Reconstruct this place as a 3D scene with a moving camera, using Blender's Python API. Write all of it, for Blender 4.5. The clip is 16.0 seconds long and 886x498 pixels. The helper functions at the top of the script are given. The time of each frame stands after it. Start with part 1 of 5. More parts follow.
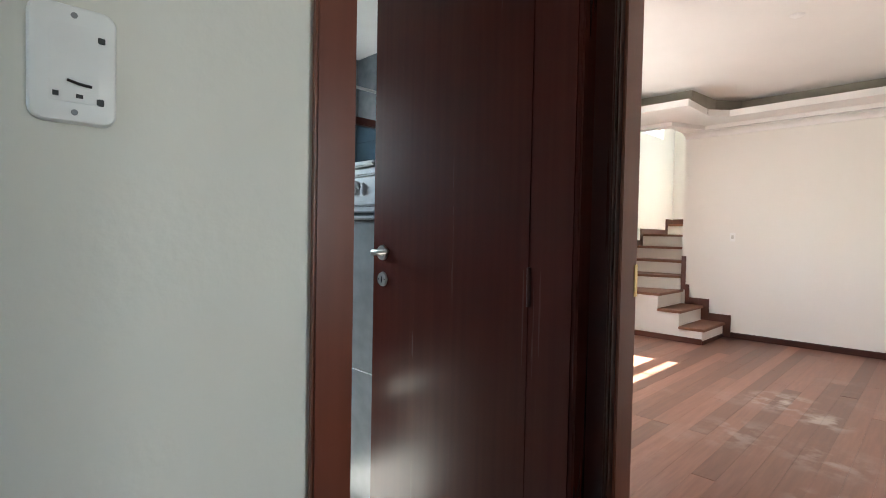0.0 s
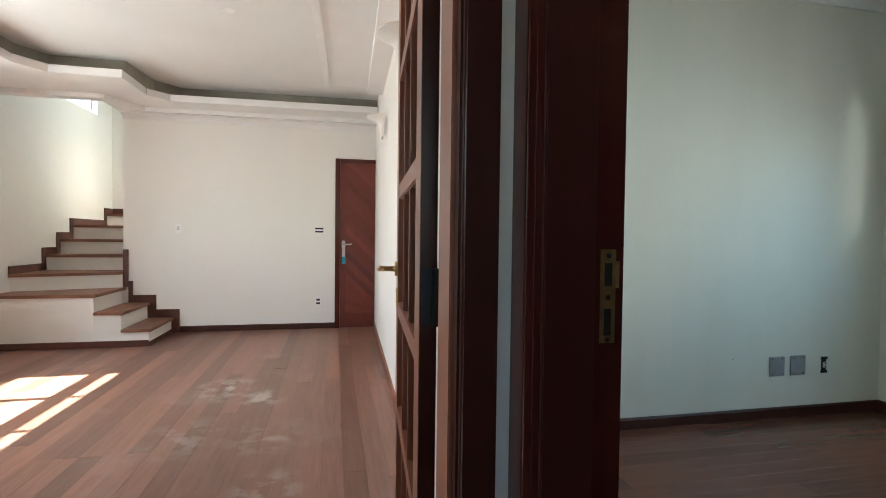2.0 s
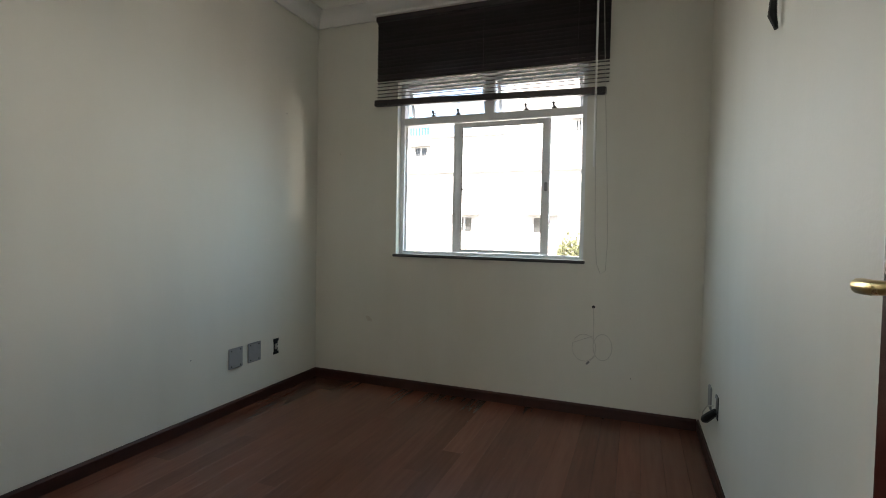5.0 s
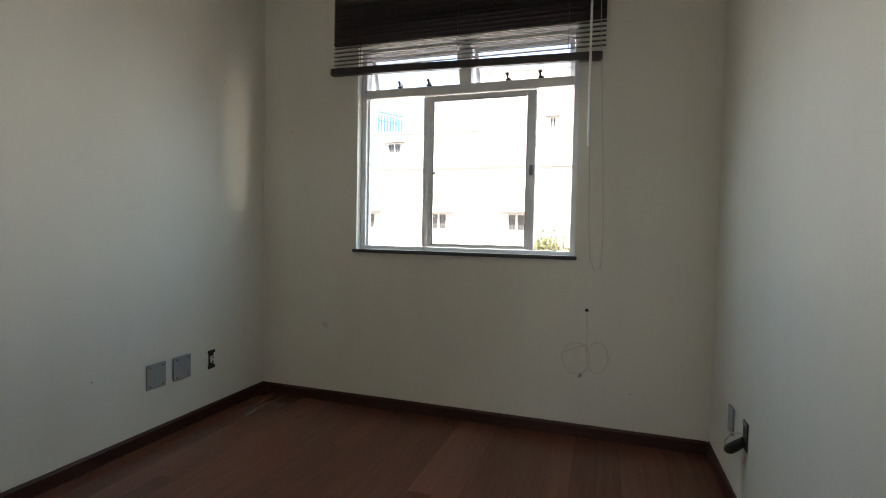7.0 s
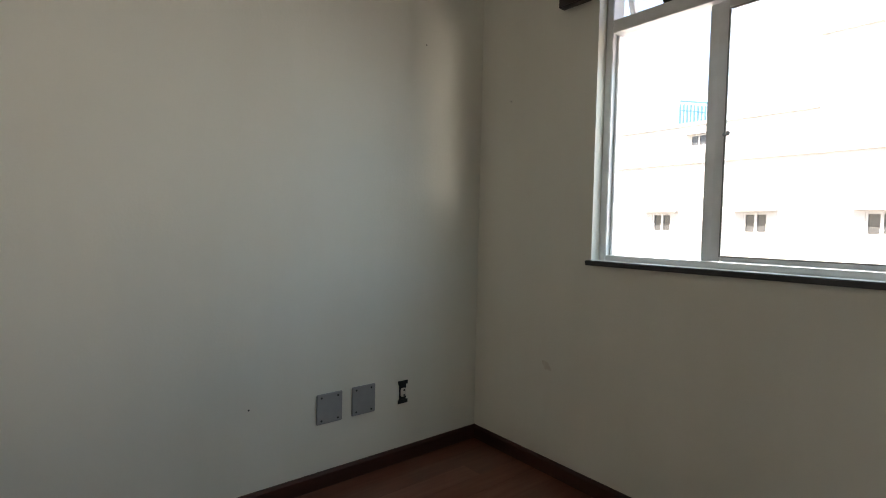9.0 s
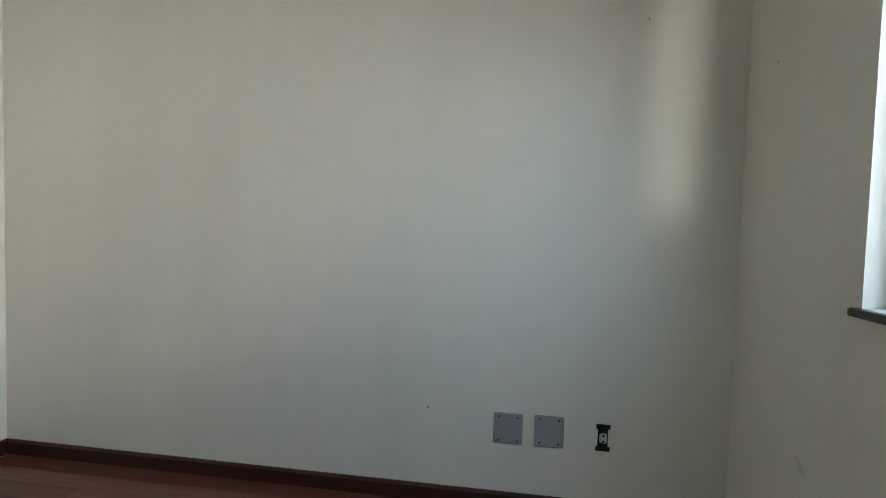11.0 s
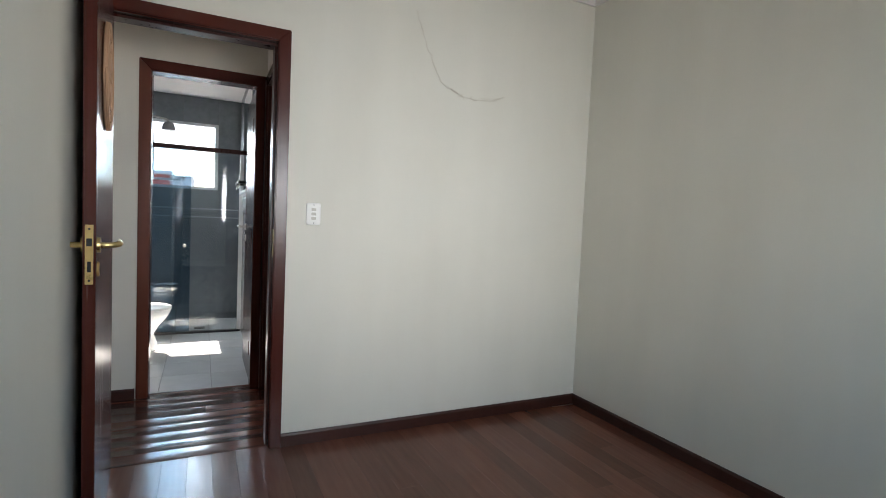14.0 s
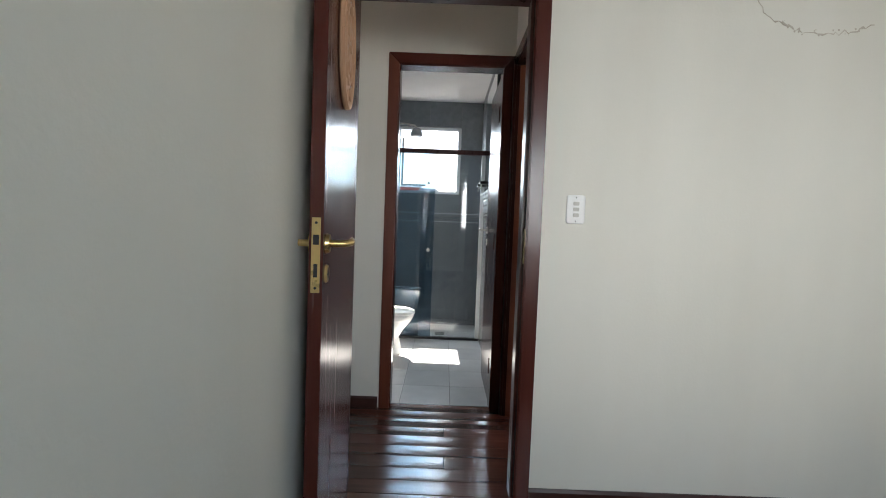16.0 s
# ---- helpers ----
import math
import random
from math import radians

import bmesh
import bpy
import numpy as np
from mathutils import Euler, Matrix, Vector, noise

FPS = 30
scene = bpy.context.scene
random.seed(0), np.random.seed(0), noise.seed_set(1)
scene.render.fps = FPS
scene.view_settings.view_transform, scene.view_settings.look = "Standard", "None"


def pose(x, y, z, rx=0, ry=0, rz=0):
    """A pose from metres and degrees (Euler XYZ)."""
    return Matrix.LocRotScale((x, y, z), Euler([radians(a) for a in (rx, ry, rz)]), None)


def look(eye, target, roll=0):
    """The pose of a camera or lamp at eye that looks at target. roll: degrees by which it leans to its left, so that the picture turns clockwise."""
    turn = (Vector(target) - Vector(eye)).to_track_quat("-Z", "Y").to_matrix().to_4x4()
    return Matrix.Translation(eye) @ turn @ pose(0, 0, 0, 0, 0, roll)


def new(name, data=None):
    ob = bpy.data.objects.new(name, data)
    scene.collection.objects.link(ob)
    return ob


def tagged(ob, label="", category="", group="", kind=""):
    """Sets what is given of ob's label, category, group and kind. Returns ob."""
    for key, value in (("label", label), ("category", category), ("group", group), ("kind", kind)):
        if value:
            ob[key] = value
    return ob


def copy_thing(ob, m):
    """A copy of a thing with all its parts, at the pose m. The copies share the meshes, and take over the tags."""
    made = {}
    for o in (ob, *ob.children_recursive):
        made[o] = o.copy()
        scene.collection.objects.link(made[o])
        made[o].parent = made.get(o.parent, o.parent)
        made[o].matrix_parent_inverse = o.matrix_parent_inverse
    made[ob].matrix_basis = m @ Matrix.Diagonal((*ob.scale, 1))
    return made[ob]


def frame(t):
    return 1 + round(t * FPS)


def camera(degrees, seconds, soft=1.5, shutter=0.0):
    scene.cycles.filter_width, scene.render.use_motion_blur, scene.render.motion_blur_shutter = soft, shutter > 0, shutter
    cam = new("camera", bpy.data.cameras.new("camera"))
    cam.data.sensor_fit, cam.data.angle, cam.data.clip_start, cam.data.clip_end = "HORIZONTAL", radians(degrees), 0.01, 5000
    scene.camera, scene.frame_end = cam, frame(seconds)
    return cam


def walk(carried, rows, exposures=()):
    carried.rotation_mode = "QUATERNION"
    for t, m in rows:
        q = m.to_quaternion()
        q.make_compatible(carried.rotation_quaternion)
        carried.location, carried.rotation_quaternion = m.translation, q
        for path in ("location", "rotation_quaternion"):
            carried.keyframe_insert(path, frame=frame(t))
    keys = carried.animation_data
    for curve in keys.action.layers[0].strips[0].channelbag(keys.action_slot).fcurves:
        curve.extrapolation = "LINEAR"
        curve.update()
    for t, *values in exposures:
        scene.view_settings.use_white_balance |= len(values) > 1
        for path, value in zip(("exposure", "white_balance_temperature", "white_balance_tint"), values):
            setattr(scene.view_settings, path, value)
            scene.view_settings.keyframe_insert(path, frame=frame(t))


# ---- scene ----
cam = camera(83.32, 16.0, soft=0.95)
PATH = [
    (0.0, -0.393, -3.091, 1.184, 88.41, -1.10, 45.28),
    (0.5, -0.436, -2.966, 1.186, 88.67, -0.85, 30.80),
    (1.0, -0.469, -2.858, 1.186, 88.71, -0.80, 15.19),
    (1.5, -0.468, -2.784, 1.182, 88.69, -0.80, 0.64),
    (2.0, -0.421, -2.719, 1.173, 88.51, -0.69, -12.28),
    (2.5, -0.343, -2.643, 1.171, 88.46, -0.80, -24.21),
    (3.0, -0.280, -2.574, 1.170, 88.41, -0.90, -37.12),
    (3.5, -0.225, -2.505, 1.160, 88.47, -0.78, -49.36),
    (4.0, -0.143, -2.465, 1.164, 88.26, -0.84, -58.20),
    (4.5, -0.083, -2.410, 1.170, 88.24, -1.04, -66.02),
    (7.0, 0.455, -2.213, 1.126, 87.89, -1.17, -71.76),
    (7.5, 0.717, -2.156, 1.124, 87.89, -1.23, -63.89),
    (8.0, 0.990, -2.059, 1.118, 87.89, -1.35, -57.03),
    (8.5, 1.229, -1.985, 1.119, 87.88, -1.42, -49.28),
    (9.0, 1.470, -1.942, 1.124, 87.56, -1.25, -38.99),
    (11.3, 2.524, -2.108, 1.182, 87.24, -1.91, 14.58),
    (11.5, 2.562, -2.147, 1.188, 87.35, -2.08, 18.33),
    (12.0, 2.655, -2.235, 1.199, 87.50, -1.99, 28.83),
    (12.5, 2.685, -2.274, 1.206, 87.33, -1.99, 39.21),
    (13.0, 2.695, -2.288, 1.219, 87.06, -2.55, 48.44),
    (13.5, 2.703, -2.321, 1.232, 86.91, -2.72, 56.87),
    (14.0, 2.689, -2.366, 1.231, 86.92, -2.54, 64.30),
    (14.5, 2.660, -2.385, 1.226, 86.94, -2.39, 71.56),
    (15.0, 2.573, -2.389, 1.214, 86.86, -2.37, 78.80),
    (15.5, 2.342, -2.388, 1.200, 86.79, -2.25, 85.38),
    (16.0, 2.038, -2.367, 1.177, 86.78, -2.17, 90.24),
]
EXPOSURES = [(0.0, 3.63, 6550, 7), (1.0, 3.57, 6600, 11), (1.5, 3.55, 6450, 4), (2.0, 3.47, 6250, 1), (2.5, 3.47, 6150, 0), (3.0, 3.5, 6400, 6), (3.5, 3.33, 6750, 10),
             (4.0, 3.05, 6950, 12), (4.5, 3.0, 7100, 13), (8.5, 2.82, 7500, 17), (9.0, 2.9, 7550, 17), (11.5, 3.35, 6750, 14), (12.5, 3.2, 6750, 13), (14.5, 3.12, 6750, 14), (16.0, 3.06, 6750, 13)]
walk(cam, [(t, pose(*p)) for t, *p in PATH], EXPOSURES)

# ---- world, sun and the light of the sky in the window openings ----
SUN_ELEVATION, SUN_DRIFT = 53.0, 0.03
world = bpy.data.worlds.new("world")
scene.world = world
world.use_nodes = True
wn = world.node_tree.nodes
sky = wn.new("ShaderNodeTexSky")
sky.sky_type = "NISHITA"
sky.sun_disc = False
sky.sun_elevation = radians(SUN_ELEVATION)
sky.sun_rotation = radians(270 - math.degrees(math.atan(SUN_DRIFT)))
wn["Background"].inputs["Strength"].default_value = 0.09
world.node_tree.links.new(sky.outputs[0], wn["Background"].inputs["Color"])

sun_data = bpy.data.lights.new("sun", "SUN")
sun_data.energy, sun_data.angle, sun_data.color = 5.0, radians(0.6), (1.0, 0.95, 0.88)
sun = new("sun", sun_data)
el = radians(SUN_ELEVATION)
sun.matrix_world = look((-20, 3, 30), Vector((-20, 3, 30)) + Vector((math.cos(el), SUN_DRIFT * math.cos(el), -math.sin(el))))


def sky_lamp(name, at, toward, width, height, watts, colour=(0.84, 0.93, 1.0), spread=120):
    """Daylight that comes in through a window, at the outer face of its opening."""
    data = bpy.data.lights.new(name, "AREA")
    data.shape, data.size, data.size_y, data.energy, data.color = "RECTANGLE", width, height, watts, colour
    data.spread = radians(spread)
    ob = new(name, data)
    ob.matrix_world = look(at, toward)
    return ob


sky_lamp("bedroom_window_sky", (3.52, -1.37, 1.62), (2.0, -1.37, 0.30), 1.25, 1.15, 1.42, (0.50, 0.82, 1.0), 150)
sky_lamp("bedroom_window_street", (3.50, -1.37, 1.55), (2.0, -1.37, 1.45), 1.25, 1.0, 1.08, (0.89, 0.95, 1.0), 66)
# added beams: a bright stripe on the north wall, fill along the south wall
sky_lamp("bedroom_window_sideways", (3.45, -1.80, 1.48), (3.03, 0.0, 1.72), 0.05, 1.05, 0.011, (0.95, 0.97, 0.90), 10)
sky_lamp("bedroom_window_sideways", (3.45, -0.94, 1.48), (1.35, -2.745, 1.40), 0.35, 1.0, 0.038, (0.80, 0.93, 1.0), 46)
sky_lamp("living_window_sky", (-3.93, 0.90, 1.68), (-2.0, 0.95, 1.3), 1.8, 1.1, 6.3, (0.95, 0.97, 1.0), 150)
sky_lamp("bath_window_sky", (-3.74, -2.56, 1.85), (-3.0, -2.0, 1.2), 0.62, 0.7, 2.3, (0.76, 0.91, 1.0), 120)
sky_lamp("stair_window_sky", (-3.95, 4.87, 3.1), (-3.0, 4.8, 2.7), 0.75, 0.4, 1.0)


# ---- materials ----
def mat(name, colour, rough=0.5, metal=0.0, spread=0.0, scale=8.0, bump=0.0, bump_scale=60.0, coat=0.0, stretch=(1, 1, 1), second=None, mottled=0.5, per_object=0.0, spec=0.5):
    """A material with two scales of variation: broad mottling towards `second`, and fine relief."""
    m = bpy.data.materials.new(name)
    m.use_nodes = True
    n, l = m.node_tree.nodes, m.node_tree.links
    b = n["Principled BSDF"]
    b.inputs["Roughness"].default_value, b.inputs["Metallic"].default_value = rough, metal
    b.inputs["Coat Weight"].default_value, b.inputs["Coat Roughness"].default_value = coat, 0.12
    b.inputs["Specular IOR Level"].default_value = spec
    b.inputs["Base Color"].default_value = (*colour, 1)
    co = n.new("ShaderNodeTexCoord")
    info = n.new("ShaderNodeObjectInfo")
    shift = n.new("ShaderNodeVectorMath")
    shift.operation = "MULTIPLY_ADD"
    shift.inputs[1].default_value = stretch
    move = n.new("ShaderNodeMath")
    move.operation = "MULTIPLY"
    move.inputs[1].default_value = 37.0
    l.new(info.outputs["Random"], move.inputs[0])
    l.new(co.outputs["Object"], shift.inputs[0])
    l.new(move.outputs[0], shift.inputs[2])
    if spread > 0 or second:
        second = second or tuple(c * (1 - spread) for c in colour)
        a = n.new("ShaderNodeTexNoise")
        a.inputs["Scale"].default_value, a.inputs["Detail"].default_value = scale, 6
        l.new(shift.outputs[0], a.inputs["Vector"])
        ramp = n.new("ShaderNodeValToRGB")
        ramp.color_ramp.elements[0].position, ramp.color_ramp.elements[1].position = 0.5 - mottled / 2, 0.5 + mottled / 2
        ramp.color_ramp.elements[0].color, ramp.color_ramp.elements[1].color = (*colour, 1), (*second, 1)
        l.new(a.outputs["Fac"], ramp.inputs["Fac"])
        out = ramp.outputs["Color"]
        if per_object:
            hsv = n.new("ShaderNodeHueSaturation")
            v = n.new("ShaderNodeMapRange")
            v.inputs["To Min"].default_value, v.inputs["To Max"].default_value = 1 - per_object, 1 + per_object
            l.new(info.outputs["Random"], v.inputs["Value"])
            l.new(v.outputs[0], hsv.inputs["Value"])
            l.new(out, hsv.inputs["Color"])
            out = hsv.outputs["Color"]
        l.new(out, b.inputs["Base Color"])
        r = n.new("ShaderNodeMapRange")
        r.inputs["To Min"].default_value, r.inputs["To Max"].default_value = max(0.02, rough * 0.85), min(1, rough * 1.2)
        l.new(a.outputs["Fac"], r.inputs["Value"])
        l.new(r.outputs[0], b.inputs["Roughness"])
    if bump > 0:
        f = n.new("ShaderNodeTexNoise")
        f.inputs["Scale"].default_value, f.inputs["Detail"].default_value = bump_scale, 4
        l.new(shift.outputs[0], f.inputs["Vector"])
        k = n.new("ShaderNodeBump")
        k.inputs["Strength"].default_value, k.inputs["Distance"].default_value = bump, 0.004
        l.new(f.outputs["Fac"], k.inputs["Height"])
        l.new(k.outputs["Normal"], b.inputs["Normal"])
    return m


def wall_paint(name, colour, stain, amount=0.35, scale=0.9):
    """Matt emulsion with roller texture, cloudy soiling and faint vertical runs."""
    m = mat(name, colour, 0.62, spread=0.0, bump=0.16, bump_scale=90)
    n, l = m.node_tree.nodes, m.node_tree.links
    b = n["Principled BSDF"]
    co = n.new("ShaderNodeTexCoord")
    big = n.new("ShaderNodeTexNoise")
    big.inputs["Scale"].default_value, big.inputs["Detail"].default_value = scale, 8
    sq = n.new("ShaderNodeMapping")
    sq.inputs["Scale"].default_value = (2.7, 2.7, 0.45)
    runs = n.new("ShaderNodeTexNoise")
    runs.inputs["Scale"].default_value, runs.inputs["Detail"].default_value = 1.1, 5
    l.new(co.outputs["Object"], big.inputs["Vector"])
    l.new(co.outputs["Object"], sq.inputs["Vector"])
    l.new(sq.outputs[0], runs.inputs["Vector"])
    mul = n.new("ShaderNodeMath")
    mul.operation = "MULTIPLY"
    l.new(big.outputs["Fac"], mul.inputs[0])
    l.new(runs.outputs["Fac"], mul.inputs[1])
    r = n.new("ShaderNodeMapRange")
    r.inputs["From Min"].default_value, r.inputs["From Max"].default_value = 0.15, 0.42
    r.inputs["To Max"].default_value = amount
    l.new(mul.outputs[0], r.inputs["Value"])
    mix = n.new("ShaderNodeMix")
    mix.data_type = "RGBA"
    mix.inputs["A"].default_value, mix.inputs["B"].default_value = (*colour, 1), (*stain, 1)
    l.new(r.outputs[0], mix.inputs["Factor"])
    l.new(mix.outputs["Result"], b.inputs["Base Color"])
    # uneven trowelled plaster under the paint
    wave = n.new("ShaderNodeTexNoise")
    wave.inputs["Scale"].default_value, wave.inputs["Detail"].default_value = 1.5, 3
    l.new(sq.outputs[0], wave.inputs["Vector"])
    relief = n.new("ShaderNodeBump")
    relief.inputs["Strength"].default_value, relief.inputs["Distance"].default_value = 0.3, 0.012
    l.new(wave.outputs["Fac"], relief.inputs["Height"])
    grain = b.inputs["Normal"].links[0].from_node
    l.new(relief.outputs["Normal"], grain.inputs["Normal"])
    return m


def glass(name, tint=(1, 1, 1), rough=0.0):
    """Thin pane: mostly clear, with the gloss of its surface by Fresnel."""
    m = bpy.data.materials.new(name)
    m.use_nodes = True
    n, l = m.node_tree.nodes, m.node_tree.links
    n.remove(n["Principled BSDF"])
    t = n.new("ShaderNodeBsdfTransparent")
    t.inputs["Color"].default_value = (*tint, 1)
    g = n.new("ShaderNodeBsdfGlossy")
    g.inputs["Roughness"].default_value = rough
    face = n.new("ShaderNodeLayerWeight")
    face.inputs["Blend"].default_value = 0.5
    power = n.new("ShaderNodeMath")
    power.operation = "POWER"
    power.inputs[1].default_value = 4.5
    l.new(face.outputs["Facing"], power.inputs[0])
    fr = n.new("ShaderNodeMapRange")
    fr.inputs["To Min"].default_value, fr.inputs["To Max"].default_value = 0.04, 0.9
    l.new(power.outputs[0], fr.inputs["Value"])
    mx = n.new("ShaderNodeMixShader")
    l.new(fr.outputs[0], mx.inputs[0])
    l.new(t.outputs[0], mx.inputs[1])
    l.new(g.outputs[0], mx.inputs[2])
    l.new(mx.outputs[0], n["Material Output"].inputs["Surface"])
    return m


def floor_wood(name, dark, light, rough, per_object, coat=0.0, dust=0.0, stretch=(1.2, 14, 14), scuffs_and_sheen=(), bump=0.12, spec=0.5):
    """Varnished floor board with long grain; dust lies in worn, cloudy patches that run on from board to board. Some
    patches paint sheen.
    """
    m = mat(name, dark, rough, second=light, scale=3.0, stretch=stretch, bump=bump, bump_scale=20, per_object=per_object, coat=coat, mottled=0.6, spec=spec)
    if dust:
        n, l = m.node_tree.nodes, m.node_tree.links
        b = n["Principled BSDF"]
        geo = n.new("ShaderNodeNewGeometry")
        d1 = n.new("ShaderNodeTexNoise")
        d1.inputs["Scale"].default_value, d1.inputs["Detail"].default_value = 1.6, 7
        d1.inputs["Roughness"].default_value = 0.62
        l.new(geo.outputs["Position"], d1.inputs["Vector"])
        r = n.new("ShaderNodeMapRange")
        r.inputs["From Min"].default_value, r.inputs["From Max"].default_value, r.inputs["To Max"].default_value = 0.56, 0.72, dust
        l.new(d1.outputs["Fac"], r.inputs["Value"])
        amount = r.outputs[0]
        for cx, cy, size, gain in scuffs_and_sheen:
            off = n.new("ShaderNodeVectorMath")
            off.operation = "MULTIPLY_ADD"
            off.inputs[1].default_value, off.inputs[2].default_value = (1 / size, 0.8 / size, 0), (-cx / size, -0.8 * cy / size, 0)
            l.new(geo.outputs["Position"], off.inputs[0])
            far = n.new("ShaderNodeVectorMath")
            far.operation = "LENGTH"
            l.new(off.outputs[0], far.inputs[0])
            near = n.new("ShaderNodeMapRange")
            near.inputs["From Min"].default_value, near.inputs["From Max"].default_value = 1.0, 0.2
            near.inputs["To Max"].default_value = gain
            l.new(far.outputs["Value"], near.inputs["Value"])
            fine = n.new("ShaderNodeTexNoise")
            fine.inputs["Scale"].default_value, fine.inputs["Detail"].default_value = 7, 6
            l.new(geo.outputs["Position"], fine.inputs["Vector"])
            cut = n.new("ShaderNodeMapRange")
            cut.inputs["From Min"].default_value, cut.inputs["From Max"].default_value = 0.47, 0.60
            l.new(fine.outputs["Fac"], cut.inputs["Value"])
            both = n.new("ShaderNodeMath")
            both.operation = "MULTIPLY"
            l.new(near.outputs[0], both.inputs[0])
            l.new(cut.outputs[0], both.inputs[1])
            top = n.new("ShaderNodeMath")
            top.operation = "MAXIMUM"
            l.new(amount, top.inputs[0])
            l.new(both.outputs[0], top.inputs[1])
            amount = top.outputs[0]
        mix = n.new("ShaderNodeMix")
        mix.data_type = "RGBA"
        mix.inputs["B"].default_value = (0.50, 0.43, 0.39, 1)
        old = b.inputs["Base Color"].links[0].from_socket
        l.new(old, mix.inputs["A"])
        l.new(amount, mix.inputs["Factor"])
        l.new(mix.outputs["Result"], b.inputs["Base Color"])
    return m


M_WALL = wall_paint("bedroom_wall_paint", (0.775, 0.752, 0.675), (0.62, 0.590, 0.510), 0.40)
M_LIVING = wall_paint("living_wall_paint", (0.84, 0.81, 0.755), (0.76, 0.72, 0.65), 0.2)
M_CEIL = mat("ceiling_paint", (0.82, 0.80, 0.76), 0.7, spread=0.05, scale=2, bump=0.06, bump_scale=90)
M_PLASTER = mat("gypsum_moulding", (0.86, 0.83, 0.80), 0.65, spread=0.05, scale=4, bump=0.05, bump_scale=70)
M_TROUGH_SHADE = mat("trough_shade_grey", (0.37, 0.335, 0.275), 0.8, spread=0.25, scale=5, bump=0.1)
M_WOOD = mat("mahogany_varnish", (0.056, 0.0110, 0.0078), 0.25, second=(0.092, 0.0205, 0.0130), scale=2.0, stretch=(26, 26, 0.6), bump=0.006, bump_scale=9, coat=0.06, mottled=0.9, spec=0.33)
M_WOOD_H = mat("mahogany_varnish_lengthwise", (0.070, 0.0140, 0.0092), 0.25, second=(0.090, 0.0190, 0.0118), scale=1.6, stretch=(0.7, 0.7, 22), bump=0.004, bump_scale=9, coat=0.08, mottled=0.9, spec=0.35)
M_CASING_LIT = mat("lit_mahogany_varnish", (0.112, 0.026, 0.013), 0.30, second=(0.160, 0.042, 0.020), scale=2.2, stretch=(16, 16, 0.9), bump=0.03, bump_scale=9, coat=0.1, mottled=0.8)
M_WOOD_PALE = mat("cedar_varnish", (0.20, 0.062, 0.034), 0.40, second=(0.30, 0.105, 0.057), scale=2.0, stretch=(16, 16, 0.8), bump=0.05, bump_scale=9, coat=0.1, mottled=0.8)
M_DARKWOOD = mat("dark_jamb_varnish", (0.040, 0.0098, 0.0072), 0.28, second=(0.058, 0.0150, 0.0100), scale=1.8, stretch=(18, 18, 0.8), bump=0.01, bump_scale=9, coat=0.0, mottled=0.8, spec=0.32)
M_RED = mat("red_mahogany_varnish", (0.115, 0.022, 0.016), 0.33, second=(0.18, 0.040, 0.026), scale=2.5, stretch=(9, 9, 3), bump=0.08, bump_scale=9, coat=0.05, mottled=0.8, per_object=0.28, spec=0.4)
M_BASE = mat("baseboard_varnish", (0.036, 0.0108, 0.0080), 0.42, second=(0.062, 0.0185, 0.0120), scale=3, stretch=(3, 3, 9), bump=0.05, coat=0.03, mottled=0.8, spec=0.35)
M_SKIRT = mat("stair_skirting_varnish", (0.085, 0.030, 0.021), 0.40, second=(0.130, 0.048, 0.032), scale=3, stretch=(4, 4, 4), bump=0.05, coat=0.05, mottled=0.8)
M_TREAD = mat("stair_tread_wood", (0.20, 0.085, 0.05), 0.5, second=(0.29, 0.14, 0.085), scale=3, stretch=(10, 2, 10), bump=0.1, mottled=0.8)
M_FLOOR_BED = floor_wood("bedroom_floor_wood", (0.116, 0.0395, 0.0245), (0.160, 0.0590, 0.0360), 0.20, 0.20, 0.0, bump=0.012, spec=0.32)
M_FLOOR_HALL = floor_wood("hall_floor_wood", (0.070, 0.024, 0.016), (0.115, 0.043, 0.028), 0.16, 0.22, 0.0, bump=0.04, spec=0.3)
# weaker patches after the first two paint faint glossy streaks as pale colour
M_FLOOR_LIV = floor_wood("living_floor_wood", (0.180, 0.079, 0.053), (0.300, 0.150, 0.107), 0.34, 0.30, 0.0, dust=0.22, bump=0.05, spec=0.45, scuffs_and_sheen=((-1.22, 1.27, 0.28, 1.0), (-0.93, 1.02, 0.20, 0.95), (-1.25, 0.35, 0.30, 0.40), (-0.80, 0.30, 0.26, 0.45), (-0.72, -0.35, 0.20, 0.6)))
M_GAP = mat("floor_joint_dirt", (0.03, 0.018, 0.012), 0.9, spread=0.3)
M_BRASS = mat("worn_brass", (0.72, 0.52, 0.22), 0.28, 0.95, spread=0.25, scale=30, bump=0.05, bump_scale=200)
M_BRASS_OLD = mat("tarnished_brass", (0.36, 0.25, 0.11), 0.42, 0.9, spread=0.4, scale=60, bump=0.08, bump_scale=200)
M_STEEL = mat("brushed_steel", (0.62, 0.60, 0.56), 0.3, 1.0, spread=0.2, scale=40)
M_BLACK = mat("black_plastic", (0.012, 0.012, 0.013), 0.4, spread=0.3, scale=20)
M_ALU = mat("white_painted_metal_window", (0.85, 0.855, 0.86), 0.4, spread=0.12, scale=14, bump=0.04)
M_SILL = mat("dark_slate_sill", (0.045, 0.036, 0.034), 0.4, spread=0.4, scale=25, bump=0.08)
M_SLAT = mat("dark_brown_blind_slat", (0.056, 0.042, 0.043), 0.34, spread=0.3, scale=20, stretch=(1, 0.2, 1), per_object=0.2)
